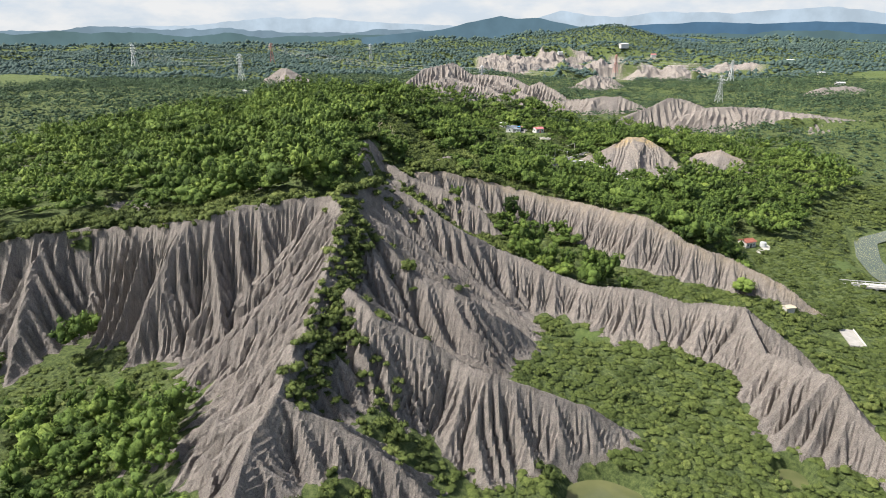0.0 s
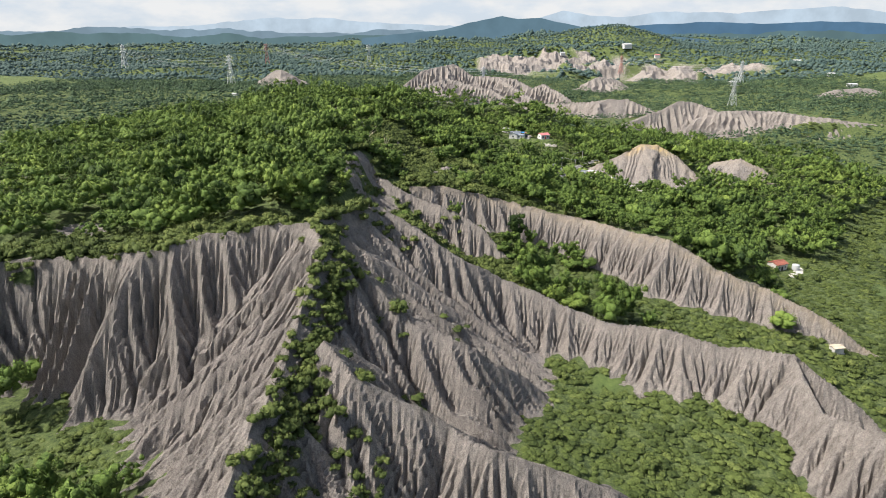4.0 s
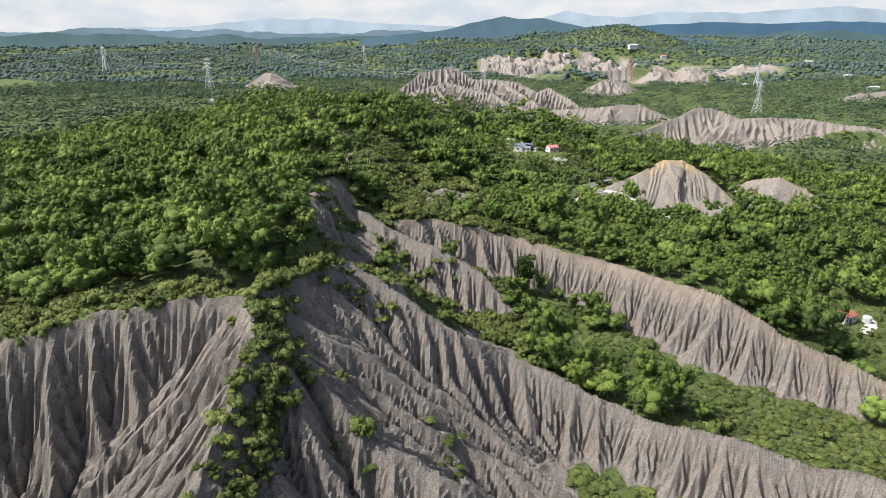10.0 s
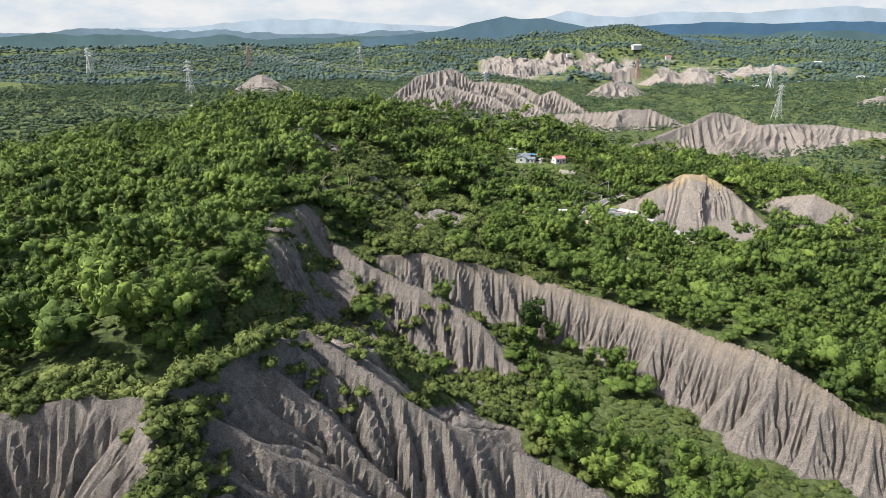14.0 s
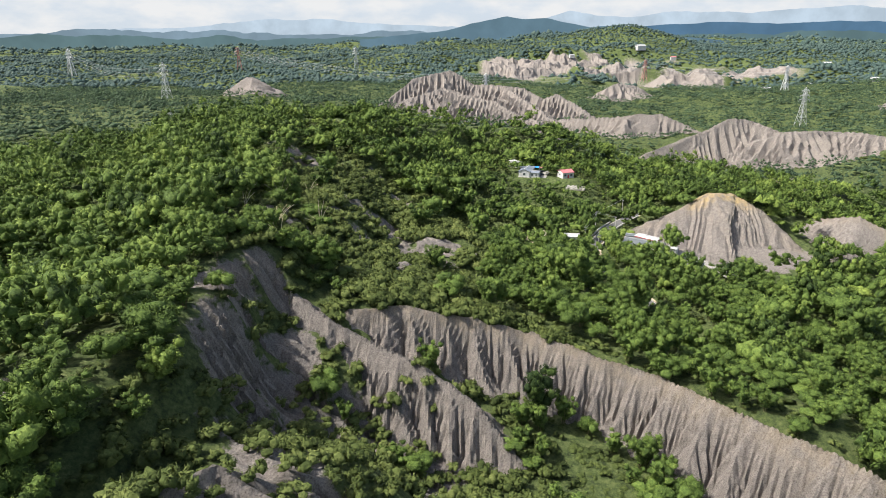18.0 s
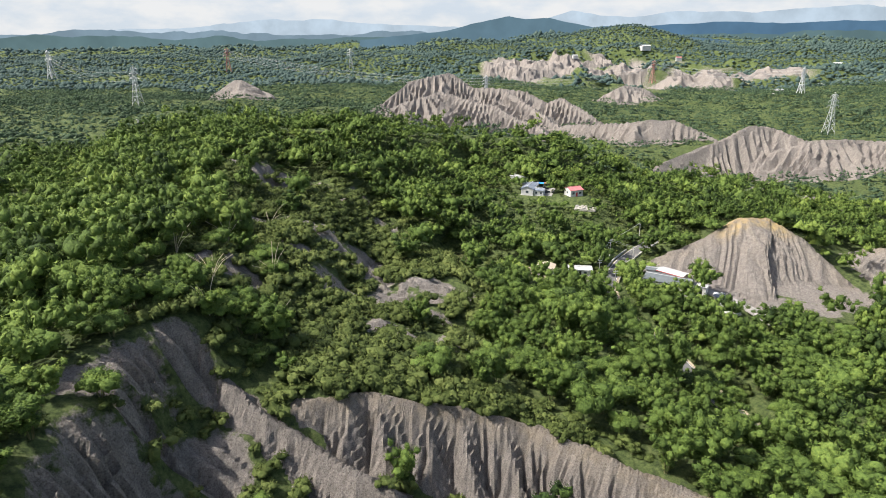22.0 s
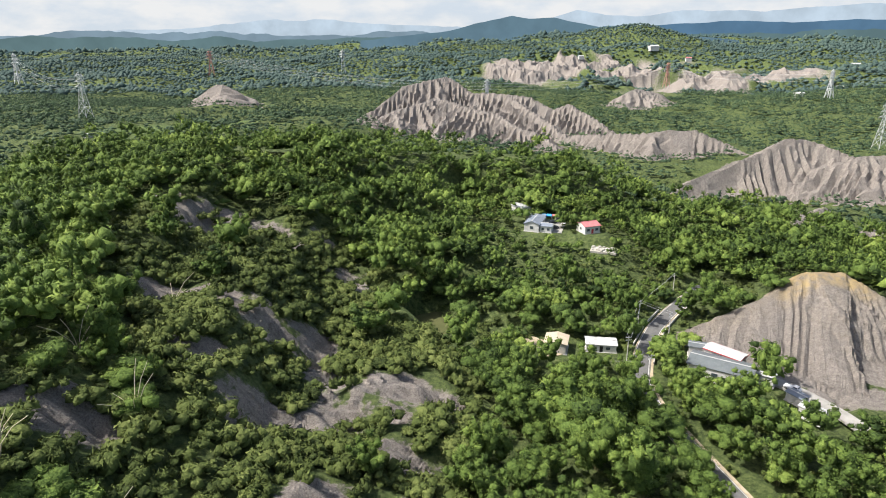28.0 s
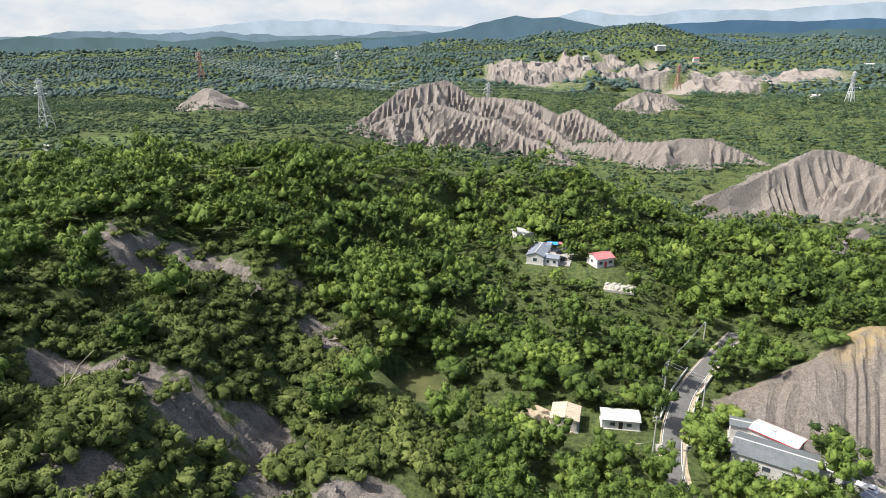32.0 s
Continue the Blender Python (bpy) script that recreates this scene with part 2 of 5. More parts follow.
# Bare ridges: crest line, fall on its left and right, gully spacing, gully depth.
RIDGES = {
    "right_ridge": ([(-22, 248, 28), (-6, 243, 20), (8, 241, 12), (22, 244, 3), (40, 237, -2.3), (53, 229, -6), (67, 219, -4), (72, 214, -3), (88, 206, -4.5),
                     (101.6, 197, -1.8), (101, 178, -9), (107, 154, -4), (116, 132, -16), (122, 112, -27)], 0.95, 0.9, 5.0, 1.35),
    "cliff_step": ([(-34, 334, 23), (-27, 326, 20.5), (-14, 320, 15), (2, 313, 11), (19, 303, 3), (27, 297, -6)], 1.0, 1.0, 4.5, 1.2),
    "saddle": ([(-39, 218, 31.4), (-33, 229, 31), (-27, 240, 29.5), (-22, 248, 28)], 1.3, 0.8, 5.0, 1.3),
    "right_spur": ([(101.6, 197, -1.8), (111, 189, -8), (122, 178, -17)], 0.9, 0.9, 5.0, 1.3),
    "cliff": ([(-14, 327, 17), (0, 331, 16), (18, 333, 12), (33, 332, 8), (50, 323, 6), (65, 312, 5), (80, 292, 6), (93, 274, 7.5), (108, 262, 0),
               (120, 254, -4), (132, 243, -8), (141, 235, -13), (150, 228, -20)], 1.1, 1.05, 5.0, 1.35),
    "spine": ([(-39, 218, 31.6), (-31, 200, 28.4), (-34, 184, 22.5), (-35, 162, 14), (-38, 122, 8.6), (-42, 104, 0), (-46, 84, -10), (-50, 60, -22)], 0.95, 0.8, 5.5, 1.6),
    "rim": ([(-200, 205, 12), (-165, 215, 15), (-130, 226, 18), (-107, 219, 20), (-89, 213, 23), (-73, 217, 27.5), (-52, 221, 30), (-39, 218, 31.6)], 1.0, 1.35, 6.5, 4.6),
    "bowl_spur": ([(-146, 222, 17.5), (-145, 209, 8), (-143, 195, -3), (-140, 180, -14), (-138, 170, -21)], 0.9, 0.95, 5.5, 2.4),
    "inner_spur": ([(-35, 180, 20), (-55, 178, 6), (-72, 170, -8), (-82, 154, -19)], 0.9, 0.9, 4.5, 1.5),
    "near_spur": ([(-28, 169, 17), (-19, 159, 14), (2, 158, 1), (12, 150, -1), (28, 150, -7), (40, 150, -11), (48, 149, -17)], 0.75, 0.9, 4.8, 1.5),
    "mid_spur": ([(-26, 205, 24), (-12, 196, 13), (-1, 192, 8), (8, 190, 5), (20, 194, -5), (30, 197, -15)], 0.75, 0.85, 4.8, 1.5),
    "low_spur": ([(-37, 124, 9), (-22, 122, 2), (-8, 118, -8), (6, 112, -20)], 0.7, 0.85, 4.5, 1.7),
    "yellow_hill": ([(97, 467, -6), (115, 469, 1), (131, 475, 8), (139, 478, 11.5), (153, 479, 10.5), (161, 470, 5), (169, 459, -3), (176, 446, -11)], 0.6, 0.37, 3.4, 0.5),
    "second_hill": ([(190, 470, 0), (200, 453, 6), (210, 445, 1), (218, 436, -6)], 0.6, 0.7, 5.0, 1.0),
    "slope_strip": ([(168, 572, -10), (185, 582, -5), (205, 598, -4), (225, 622, -6), (240, 645, -12)], 0.5, 0.55, 6.0, 1.5),
    "small_peak": ([(216, 585, -8), (227, 564, -1), (236, 548, -10)], 0.6, 0.6, 6.0, 1.2),
    "north_ridge": ([(166, 684, -12), (174, 690, -6), (200, 700, 1.2), (228, 710, 9), (250, 719, 18), (268, 719, 17), (285, 705, 10), (300, 694, 2)], 0.6, 0.95, 5.4, 2.0),
    "north_east": ([(262, 698, 2), (283, 691, 10), (317, 690, 11.5), (340, 680, 11), (366, 666, 8), (394, 655, 5), (424, 645, 1)], 0.6, 0.55, 5.0, 2.2),
    "far_ridge": ([(-80, 905, 4), (-56, 930, 15.7), (-30, 960, 35.6), (15.6, 985, 44.4), (42, 975, 28), (78, 965, 27), (101, 955, 25.4), (123, 940, 13.4), (140, 930, 19.7), (166, 890, 5), (185, 860, -8)], 0.7, 0.62, 5.6, 3.4),
    "far_front": ([(-70, 885, 0), (-34, 900, 17), (7, 920, 27.8), (30, 900, 22), (65, 880, 16), (80, 850, 8), (101, 830, 2.7), (118, 780, -9)], 0.6, 0.5, 5.2, 3.2),
    "far_mid": ([(78, 965, 27), (96, 925, 17), (112, 890, 8), (128, 855, -4)], 0.6, 0.6, 5.0, 3.0),
    "far_west_spur": ([(-34, 900, 17), (-26, 865, 8), (-20, 820, -6)], 0.5, 0.5, 5.0, 3.0),
    "pale_ridge": ([(118, 862, -4), (131, 850, 0.7), (159, 830, 4.2), (189, 805, 10.6), (219, 805, 12.2), (244, 790, 2.3), (258, 778, -8)], 0.6, 0.9, 5.0, 2.2),
    "pale_peak": ([(189, 805, 10.6), (180, 785, 2), (172, 768, -12)], 0.75, 0.75, 6.0, 2.4),
    "mound_west": ([(-264, 1042, 28), (-252, 1043, 34), (-240, 1040, 29)], 0.6, 0.7, 7.0, 2.5),
    "mound_east": ([(520, 930, -2), (560, 960, 8), (610, 975, 10), (650, 980, 2)], 0.4, 0.4, 10.0, 2.5),
    "mound_mid": ([(255, 1180, 4), (280, 1200, 14), (310, 1210, 6)], 0.5, 0.5, 10.0, 2.5),
}
RIVER = [(205, 120, -25), (211, 282, -25), (220, 308, -25), (236, 336, -25), (300, 372, -25), (480, 420, -25)]
ROAD = [(92, 352, -8.5), (87, 372, -8), (84, 388, -7.6), (79, 408, -7.2), (75.3, 425, -6.8), (75, 432, -6.6), (76, 440, -6.5), (78.5, 448, -6.4), (82, 457, -6.3), (88.8, 470, -6.2),
        (97, 481.5, -6.1), (108.5, 495.5, -6), (117.5, 506, -5.8), (124, 522, -5.5), (130, 560, -5)]


# Bare soil showing on the wooded slopes: x, y, reach.
PATCHES = [(-70, 495, 12), (-60, 498, 13), (-48, 500, 12), (-37, 492, 8), (-25, 508, 6), (-13, 487, 9), (-3, 478, 8), (-25, 428, 12), (-13, 433, 10), (-50, 428, 8), (-37, 431, 8),
           (10, 412, 12), (22, 411, 9), (-17, 392, 9), (-3, 398, 10), (-30, 400, 7), (4, 366, 10), (20, 372, 7), (-38, 366, 8), (108, 455, 7), (124, 432, 7),
           (-18, 262, 9), (-10, 276, 9), (2, 284, 8), (-24, 300, 10), (-26, 284, 10), (-22, 270, 9), (-13, 290, 10), (-10, 302, 8), (0, 296, 9), (-27, 314, 8), (10, 292, 7),
           (-40, 318, 8), (-36, 327, 7), (-44, 308, 7), (-34, 288, 7), (-36, 299, 7), (-37, 309, 6), (15, 387, 8), (18, 358, 7), (-6, 416, 7), (-58, 510, 9),
           (-74, 261, 5), (-60, 261, 5), (-130, 253, 10), (-224, 352, 12), (66, 300, 4)]


def base_relief(x, y):
    total, weight = np.zeros(x.shape), np.full(x.shape, 1e-12)
    for line in GUIDES:
        d, _, z, _ = along(x, y, line)
        w = 1 / (d * d + 16.0) ** 1.6
        total += w * z
        weight += w
    z = total / weight
    near = np.clip((1300 - y) / 500, 0, 1) * np.clip((900 - np.abs(x)) / 400, 0, 1)
    rolling = -6 + 24 * soft_noise(x, y, 420, 5, 4) + np.clip((y - 1200) / 2400, 0, 1) * (0.5 + 0.5 * np.clip((x + 500) / 1000, 0, 1)) * (54 + 44 * soft_noise(x, y, 620, 9, 3))
    rolling = rolling + np.clip((y - 1000) / 700, 0, 1) * (50 * np.abs(soft_noise(x + 0.4 * y, y, 300, 12, 4)) - 15)
    rolling = rolling + 80 * np.exp(-((x - 690) / 240) ** 2 - ((y - 2750) / 360) ** 2)
    rolling = rolling - 24 * np.exp(-((x - 450) / 380) ** 2 - ((y - 1880) / 330) ** 2)
    z = z * near + rolling * (1 - near)
    return z + soft_noise(x, y, 34, 3, 3) * np.clip(0.8 + (y - 500) / 150, 0.8, 5)


def land(x, y):
    """Height, bareness and rust of the ground."""
    base = base_relief(x, y)
    wx = x + 1.6 * soft_noise(x, y, 14, 21, 2)
    wy = y + 1.6 * soft_noise(x, y, 14, 22, 2)
    high, bare, rust = base.copy(), np.zeros(x.shape), np.zeros(x.shape)
    rill, drop = np.zeros(x.shape), np.zeros(x.shape)
    for i, (name, (line, fall_left, fall_right, pitch, depth)) in enumerate(RIDGES.items()):
        xs, ys = [p[0] for p in line], [p[1] for p in line]
        near = (x > min(xs) - 120) & (x < max(xs) + 120) & (y > min(ys) - 120) & (y < max(ys) + 120)
        if not near.any():
            continue
        px, py = wx[near], wy[near]
        d, way, crest, side = along(px, py, line)
        fall = np.where(side > 0, fall_left, fall_right)
        way = way + np.clip(np.interp(way, *crest_slope(line)) / fall, -1.1, 1.1) * np.minimum(d, 55)
        way = way + 1.8 * soft_noise(px, py, 11, 40 + i, 2) + side * 3.1
        way = way + np.minimum(d, 45) * 0.4 * soft_noise(way, d * 0.15, pitch * 4.5, 50 + i)
        broad = np.where(py < 600, 1.75, 1.05)
        u = way / (pitch * broad) + 0.95 * soft_noise(way, d * 0.2, pitch * 3.2, 60 + i)
        big = np.abs(2 * (u - np.floor(u)) - 1)
        v = way / (pitch * 0.37) + soft_noise(way, d * 0.4, pitch, 80 + i)
        small = np.abs(2 * (v - np.floor(v)) - 1)
        across = big * pitch * broad / 2
        w = (d - 1.3 * across) / (pitch * 0.8) + 0.8 * soft_noise(way, d, pitch * 1.5, 95 + i)
        branch = np.abs(2 * (w - np.floor(w)) - 1) * 4 * big * (1 - big)
        strength = 0.55 + 0.45 * soft_noise(way, d * 0.1, pitch * 3, 90 + i)
        grow = np.clip(d / (pitch * 1.7), 0.06, 1.0)
        flute = np.where(py < 600, 1.0, 0.95)
        z = crest + max(0.9, 0.2 * pitch) * soft_noise(way, way * 0, pitch * 1.3, 70 + i, 2) - fall * d * (1.12 - 0.004 * np.minimum(d, 70))
        z = z - 1.45 * flute * depth * grow * ((big - 0.3) * (1.2 + 1.0 * strength) + 0.07 * small * (0.5 + strength) + 0.38 * branch)
        over = z - high[near]
        high[near] = np.where(over > 0, z, high[near])
        rill[near] = np.where(over > 0, way, rill[near])
        drop[near] = np.where(over > 0, d, drop[near])
        shown = np.clip(0.5 + over / 1.2, 0, 1)
        if name == "yellow_hill":
            shown = np.where((side > 0) & (d > 3), 0.0, shown)
        bare[near] = np.maximum(bare[near], shown)
        if name == "yellow_hill":
            rust[near] = np.maximum(rust[near], np.clip(1.5 - d / 5, 0.06, 1) * (over > -1) * np.clip((crest - 5) / 4, 0.1, 1))
        if name in ("cliff", "second_hill"):
            rust[near] = np.maximum(rust[near], 0.22 * np.clip(1 - d / 4, 0, 1) * (over > -1))
    bare = np.maximum(bare, np.clip(np.minimum(np.minimum((x + 195) / 4, (-72 - x) / 4), np.minimum((y - 176) / 4, (222 - y) / 4)), 0, 1) * np.clip((high + 15.5) / 1.5, 0, 1))
    high = high + 0.35 * soft_noise(x, y, 2.6, 91, 2) * bare
    # a tract of pale badlands far off
    tract = np.clip(2.4 - 2 * np.hypot((x - 420) / 420, (y - 1850) / 400) + 0.8 * soft_noise(x, y, 170, 15, 2), 0, 1)
    crests = 1 - np.abs(soft_noise(x, y, 130, 16, 3)) * 2.2
    bald = tract * np.clip(0.6 + 2.2 * soft_noise(x, y, 150, 17, 2) + 0.5 * crests, 0, 1) * np.clip((2300 - y) / 100, 0, 1)
    high = high + tract * 34 * np.clip(crests, 0, 1) ** 1.5 - bald * 11 * np.abs(soft_noise(x * 1.6, y * 0.7, 34, 18, 3)) * 2
    bare = np.maximum(bare, bald)
    for px, py, pr in PATCHES:
        d = np.hypot(x - px, (y - py) * 1.1) / pr + 0.55 * soft_noise(x, y, 6, 31, 2)
        mask = np.clip(1.25 - d, 0, 0.85)
        high = high - (0.5 if py > 350 else 0.0) * np.clip(1.3 - d, 0, 1) * np.clip(x - px, -pr, pr)
        u = (y * 0.9 + x * 0.3) / 3.4 + 0.8 * soft_noise(x, y, 7, 33, 2)
        high = high - 1.9 * mask * (bare < 0.5) * np.abs(2 * (u - np.floor(u)) - 1)
        bare = np.maximum(bare, mask)
    d = along(x, y, [(-14, 254, 0), (-2, 251, 0), (12, 249, 0), (24, 250, 0)])[0]
    bare = np.maximum(bare, np.clip(1.6 - d / 7, 0, 0.9))
    d = along(x, y, [(100, 463, 0), (108, 454, 0), (119, 444, 0), (130, 436, 0), (152, 430, 0)])[0]
    bare = np.maximum(bare, np.clip(1.6 - d / 5, 0, 1))
    d = along(x, y, [(138, 456, 0), (152, 449, 0), (166, 441, 0)])[0]
    bare = np.maximum(bare, np.clip(1.7 - d / 9, 0, 1))
    return high, bare, rust, rill, drop


# ---- ground ----
def steps(*runs):
    """Grid lines: runs of (from, to, first step, last step)."""
    out = []
    for a, b, s0, s1 in runs:
        n = max(2, int(round(abs(b - a) / ((s0 + s1) / 2))))
        f = np.arange(n) / n
        out.append(a + (b - a) * (f * s0 + f * f * (s1 - s0) / 2) / ((s0 + s1) / 2))
    return np.concatenate(out + [[runs[-1][1]]])


def sheet(name, verts, faces, mats, attrs=(), smooth=True, normals=None):
    """A mesh object from arrays; faces all have as many corners."""
    me = bpy.data.meshes.new(name)
    n, k = faces.shape
    me.vertices.add(len(verts))
    me.vertices.foreach_set("co", np.ascontiguousarray(verts, dtype=np.float32).ravel())
    me.loops.add(n * k)
    me.loops.foreach_set("vertex_index", np.ascontiguousarray(faces, dtype=np.int32).ravel())
    me.polygons.add(n)
    me.polygons.foreach_set("loop_start", np.arange(0, n * k, k, dtype=np.int32))
    me.polygons.foreach_set("use_smooth", np.ones(n, dtype=bool) & smooth)
    for key, values in dict(attrs).items():
        me.attributes.new(key, "FLOAT", "POINT").data.foreach_set("value", np.ascontiguousarray(values, dtype=np.float32).ravel())
    me.update(calc_edges=True)
    if normals is not None:
        me.normals_split_custom_set_from_vertices(np.ascontiguousarray(normals, dtype=np.float32))
    for m in mats:
        me.materials.append(m)
    return me


GX = steps((-3600, -700, 160, 24), (-700, -190, 24, 2.2), (-190, -140, 2.2, 0.75), (-140, 150, 0.7, 0.7), (150, 230, 0.75, 2.2), (230, 430, 2.2, 3.0), (430, 900, 3, 9), (900, 3800, 9, 160))
GY = steps((-400, 40, 60, 2.5), (40, 95, 2.5, 0.85), (95, 340, 0.85, 0.85), (340, 500, 0.95, 1.6), (500, 1250, 1.8, 3.4), (1250, 2300, 3.4, 9), (2300, 4750, 9, 90))
gx, gy = np.meshgrid(GX, GY)
gz, gbare, grust, grill, gfall = land(gx, gy)


def erode(x0, x1, y0, y1, passes, k):
    """Rain cuts gullies into the bare ground of a stretch: water gathers downhill, and the more of it, the deeper it cuts."""
    ia, ib = np.searchsorted(GX, (x0, x1))
    ja, jb = np.searchsorted(GY, (y0, y1))
    z = gz[ja:jb, ia:ib].copy()
    soft = gbare[ja:jb, ia:ib] > 0.45
    soft[0, :] = soft[-1, :] = soft[:, 0] = soft[:, -1] = False
    h, w = z.shape
    dx, dy = np.gradient(GX[ia:ib])[None, :], np.gradient(GY[ja:jb])[:, None]
    area = (dx * dy).ravel()
    cells = np.nonzero(soft.ravel())[0]
    stray = np.random.default_rng(3)
    for turn in range(passes):
        best, to, away = np.full((h, w), 1e-6), np.arange(h * w).reshape(h, w), np.ones((h, w))
        for oy in (-1, 0, 1):
            for ox in (-1, 0, 1):
                if not (ox or oy):
                    continue
                gap = np.sqrt((dx * ox) ** 2 + (dy * oy) ** 2)
                drop = (z - np.roll(z, (-oy, -ox), (0, 1))) / gap
                drop = drop * stray.uniform(0.7, 1.3, drop.shape)
                win = drop > best
                best = np.where(win, drop, best)
                to = np.where(win, np.roll(np.arange(h * w).reshape(h, w), (-oy, -ox), (0, 1)), to)
                away = np.where(win, gap + 0 * away, away)
        flat = z.ravel()
        order = cells[np.argsort(-flat[cells])]
        goal = to.ravel()
        water, aim = area.tolist(), goal[order].tolist()
        order = order.tolist()
        for i, r in zip(order, aim):
            if r != i:
                water[r] += water[i]
        rate = (k * np.minimum(np.array(water), 260.0) ** 0.48 / away.ravel()).tolist()
        level = flat.tolist()
        for i, r in zip(reversed(order), reversed(aim)):
            if r != i:
                level[i] = (level[i] + rate[i] * level[r]) / (1 + rate[i])
        z = np.array(level).reshape(h, w)
    gz[ja:jb, ia:ib] = z


erode(-188, 230, 60, 352, 8, 0.09)
erode(-90, 245, 352, 600, 3, 0.04)
erode(-130, 425, 640, 1250, 5, 0.08)
erode(-60, 900, 1400, 2300, 4, 0.12)


def flatten(line, width, lift=0.0):
    """Press the ground to a way's own height."""
    global gz
    d, _, z, _ = along(gx, gy, line)
    f = np.clip((width * 2 - d) / width, 0, 1)
    f = f * f * (3 - 2 * f)
    gz = gz * (1 - f) + f * (z + lift)
    return d


def lookup(grid, x, y):
    """The value of a grid of the ground at places."""
    x, y = np.asarray(x, float), np.asarray(y, float)
    i = np.clip(np.searchsorted(GX, x) - 1, 0, len(GX) - 2)
    j = np.clip(np.searchsorted(GY, y) - 1, 0, len(GY) - 2)
    fx, fy = (x - GX[i]) / (GX[i + 1] - GX[i]), (y - GY[j]) / (GY[j + 1] - GY[j])
    return (grid[j, i] * (1 - fx) + grid[j, i + 1] * fx) * (1 - fy) + (grid[j + 1, i] * (1 - fx) + grid[j + 1, i + 1] * fx) * fy


flatten(ROAD, 3.4)
flatten(RIVER, 7.0, lift=-1.2)
for px, py, pz, pr in ((15.5, 476, -8.6, 8.5), (40, 128, -28.2, 11), (92, 138, -27.2, 4), (45, 434.5, -9.4, 2.2)):
    d = np.hypot(gx - px, gy - py) + 1.5 * soft_noise(gx, gy, 6, 66)
    f = np.clip((pr * 1.35 - d) / (pr * 0.5), 0, 1)
    gz = gz * (1 - f) + pz * f
for px, py, pz, pr in ((54, 459, -7.5, 9), (69, 458, -7.2, 7), (99, 445, -6.8, 13), (116, 431, -7.5, 8), (60, 552, 4.5, 13), (81, 542, 4.5, 8), (55, 574, 5, 6), (159, 311, -20, 8), (149, 208, -21, 9)):
    f = np.clip((pr * 1.5 - np.hypot(gx - px, gy - py)) / (pr * 0.5), 0, 1)
    f = f * f * (3 - 2 * f)
    gz = gz * (1 - f) + pz * f
glawn = np.clip(1.6 - along(gx, gy, [(275, 345, 0), (310, 325, 0), (400, 300, 0)])[0] / 16, 0, 1)
glawn = np.maximum(glawn, np.clip(1.5 - along(gx, gy, [(188, 282, 0), (200, 294, 0)])[0] / 5, 0, 1))
glawn = np.maximum(glawn, np.clip(1.5 - np.hypot(gx - 52, gy - 207) / 5, 0, 1))
glawn = np.maximum(glawn, np.clip(1.4 - along(gx, gy, [(-190, 700, 0), (-160, 760, 0), (-140, 860, 0)])[0] / 26, 0, 1))
ny, nx = gx.shape
split = int(np.searchsorted(GY, 520))
fine = np.arange(nx)
coarse = np.array([i for i in fine if not (-140 < GX[i] < 215) or i % 3 == 0])


def weave(rows, cols):
    """Two triangles for each cell between those columns."""
    a = (rows[:, None] * nx + cols[None, :-1]).ravel()
    b = (rows[:, None] * nx + cols[None, 1:]).ravel()
    return np.concatenate([np.stack([a, b, b + nx], 1), np.stack([a, b + nx, a + nx], 1)])


seam = []
for c0, c1 in zip(coarse, coarse[1:]):
    low, high = [split * nx + c for c in range(c0, c1 + 1)], (split + 1) * nx
    seam += [(p, q, high + c0) for p, q in zip(low, low[1:])] + [(low[-1], high + c1, high + c0)]
trigs = np.concatenate([weave(np.arange(split), fine), np.array(seam), weave(np.arange(split + 1, ny - 1), coarse)])
used = np.unique(trigs)
renum = np.zeros(nx * ny, dtype=np.int64)
renum[used] = np.arange(len(used))
trigs = renum[trigs]
kept = [a.ravel()[used] for a in (gbare, grust, glawn, grill, gfall)]
ground = new("ground", sheet("ground", np.stack([gx, gy, gz], -1).reshape(-1, 3)[used], trigs, [GROUND], dict(zip(("bare", "rust", "lawn", "rill", "fall"), kept)), kept[0][trigs].mean(1) < 0.45))
tagged(ground, "grey fluted mudstone badlands between green valley floors", "ground", kind="structure")


# ---- things: helpers ----
def part(name, bm, mat, parent=None, label=""):
    """Link a bmesh as one mesh object under a thing or a part."""
    me = bpy.data.meshes.new(name)
    bmesh.ops.recalc_face_normals(bm, faces=bm.faces)
    bm.to_mesh(me)
    bm.free()
    for m in mat if isinstance(mat, list) else [mat]:
        me.materials.append(m)
    ob = new(name, me)
    ob.parent = parent
    return tagged(ob, label)


def block(size, at=(0, 0, 0), turn=0.0, bevel=0.0, tilt=(0, 0)):
    """A bmesh box by size and centre; turn about z, tilt about x and y, in degrees."""
    bm = bmesh.new()
    bmesh.ops.create_cube(bm, size=1)
    bmesh.ops.scale(bm, vec=size, verts=bm.verts)
    if bevel:
        bmesh.ops.bevel(bm, geom=bm.edges[:], offset=bevel, segments=1, affect="EDGES")
    bm.transform(pose(*at, tilt[0], tilt[1], turn))
    return bm


def joined(*boxes):
    """Several bmeshes in one."""
    out = boxes[0]
    me = bpy.data.meshes.new("joint")
    for b in boxes[1:]:
        b.to_mesh(me)
        b.free()
        out.from_mesh(me)
    bpy.data.meshes.remove(me)
    return out


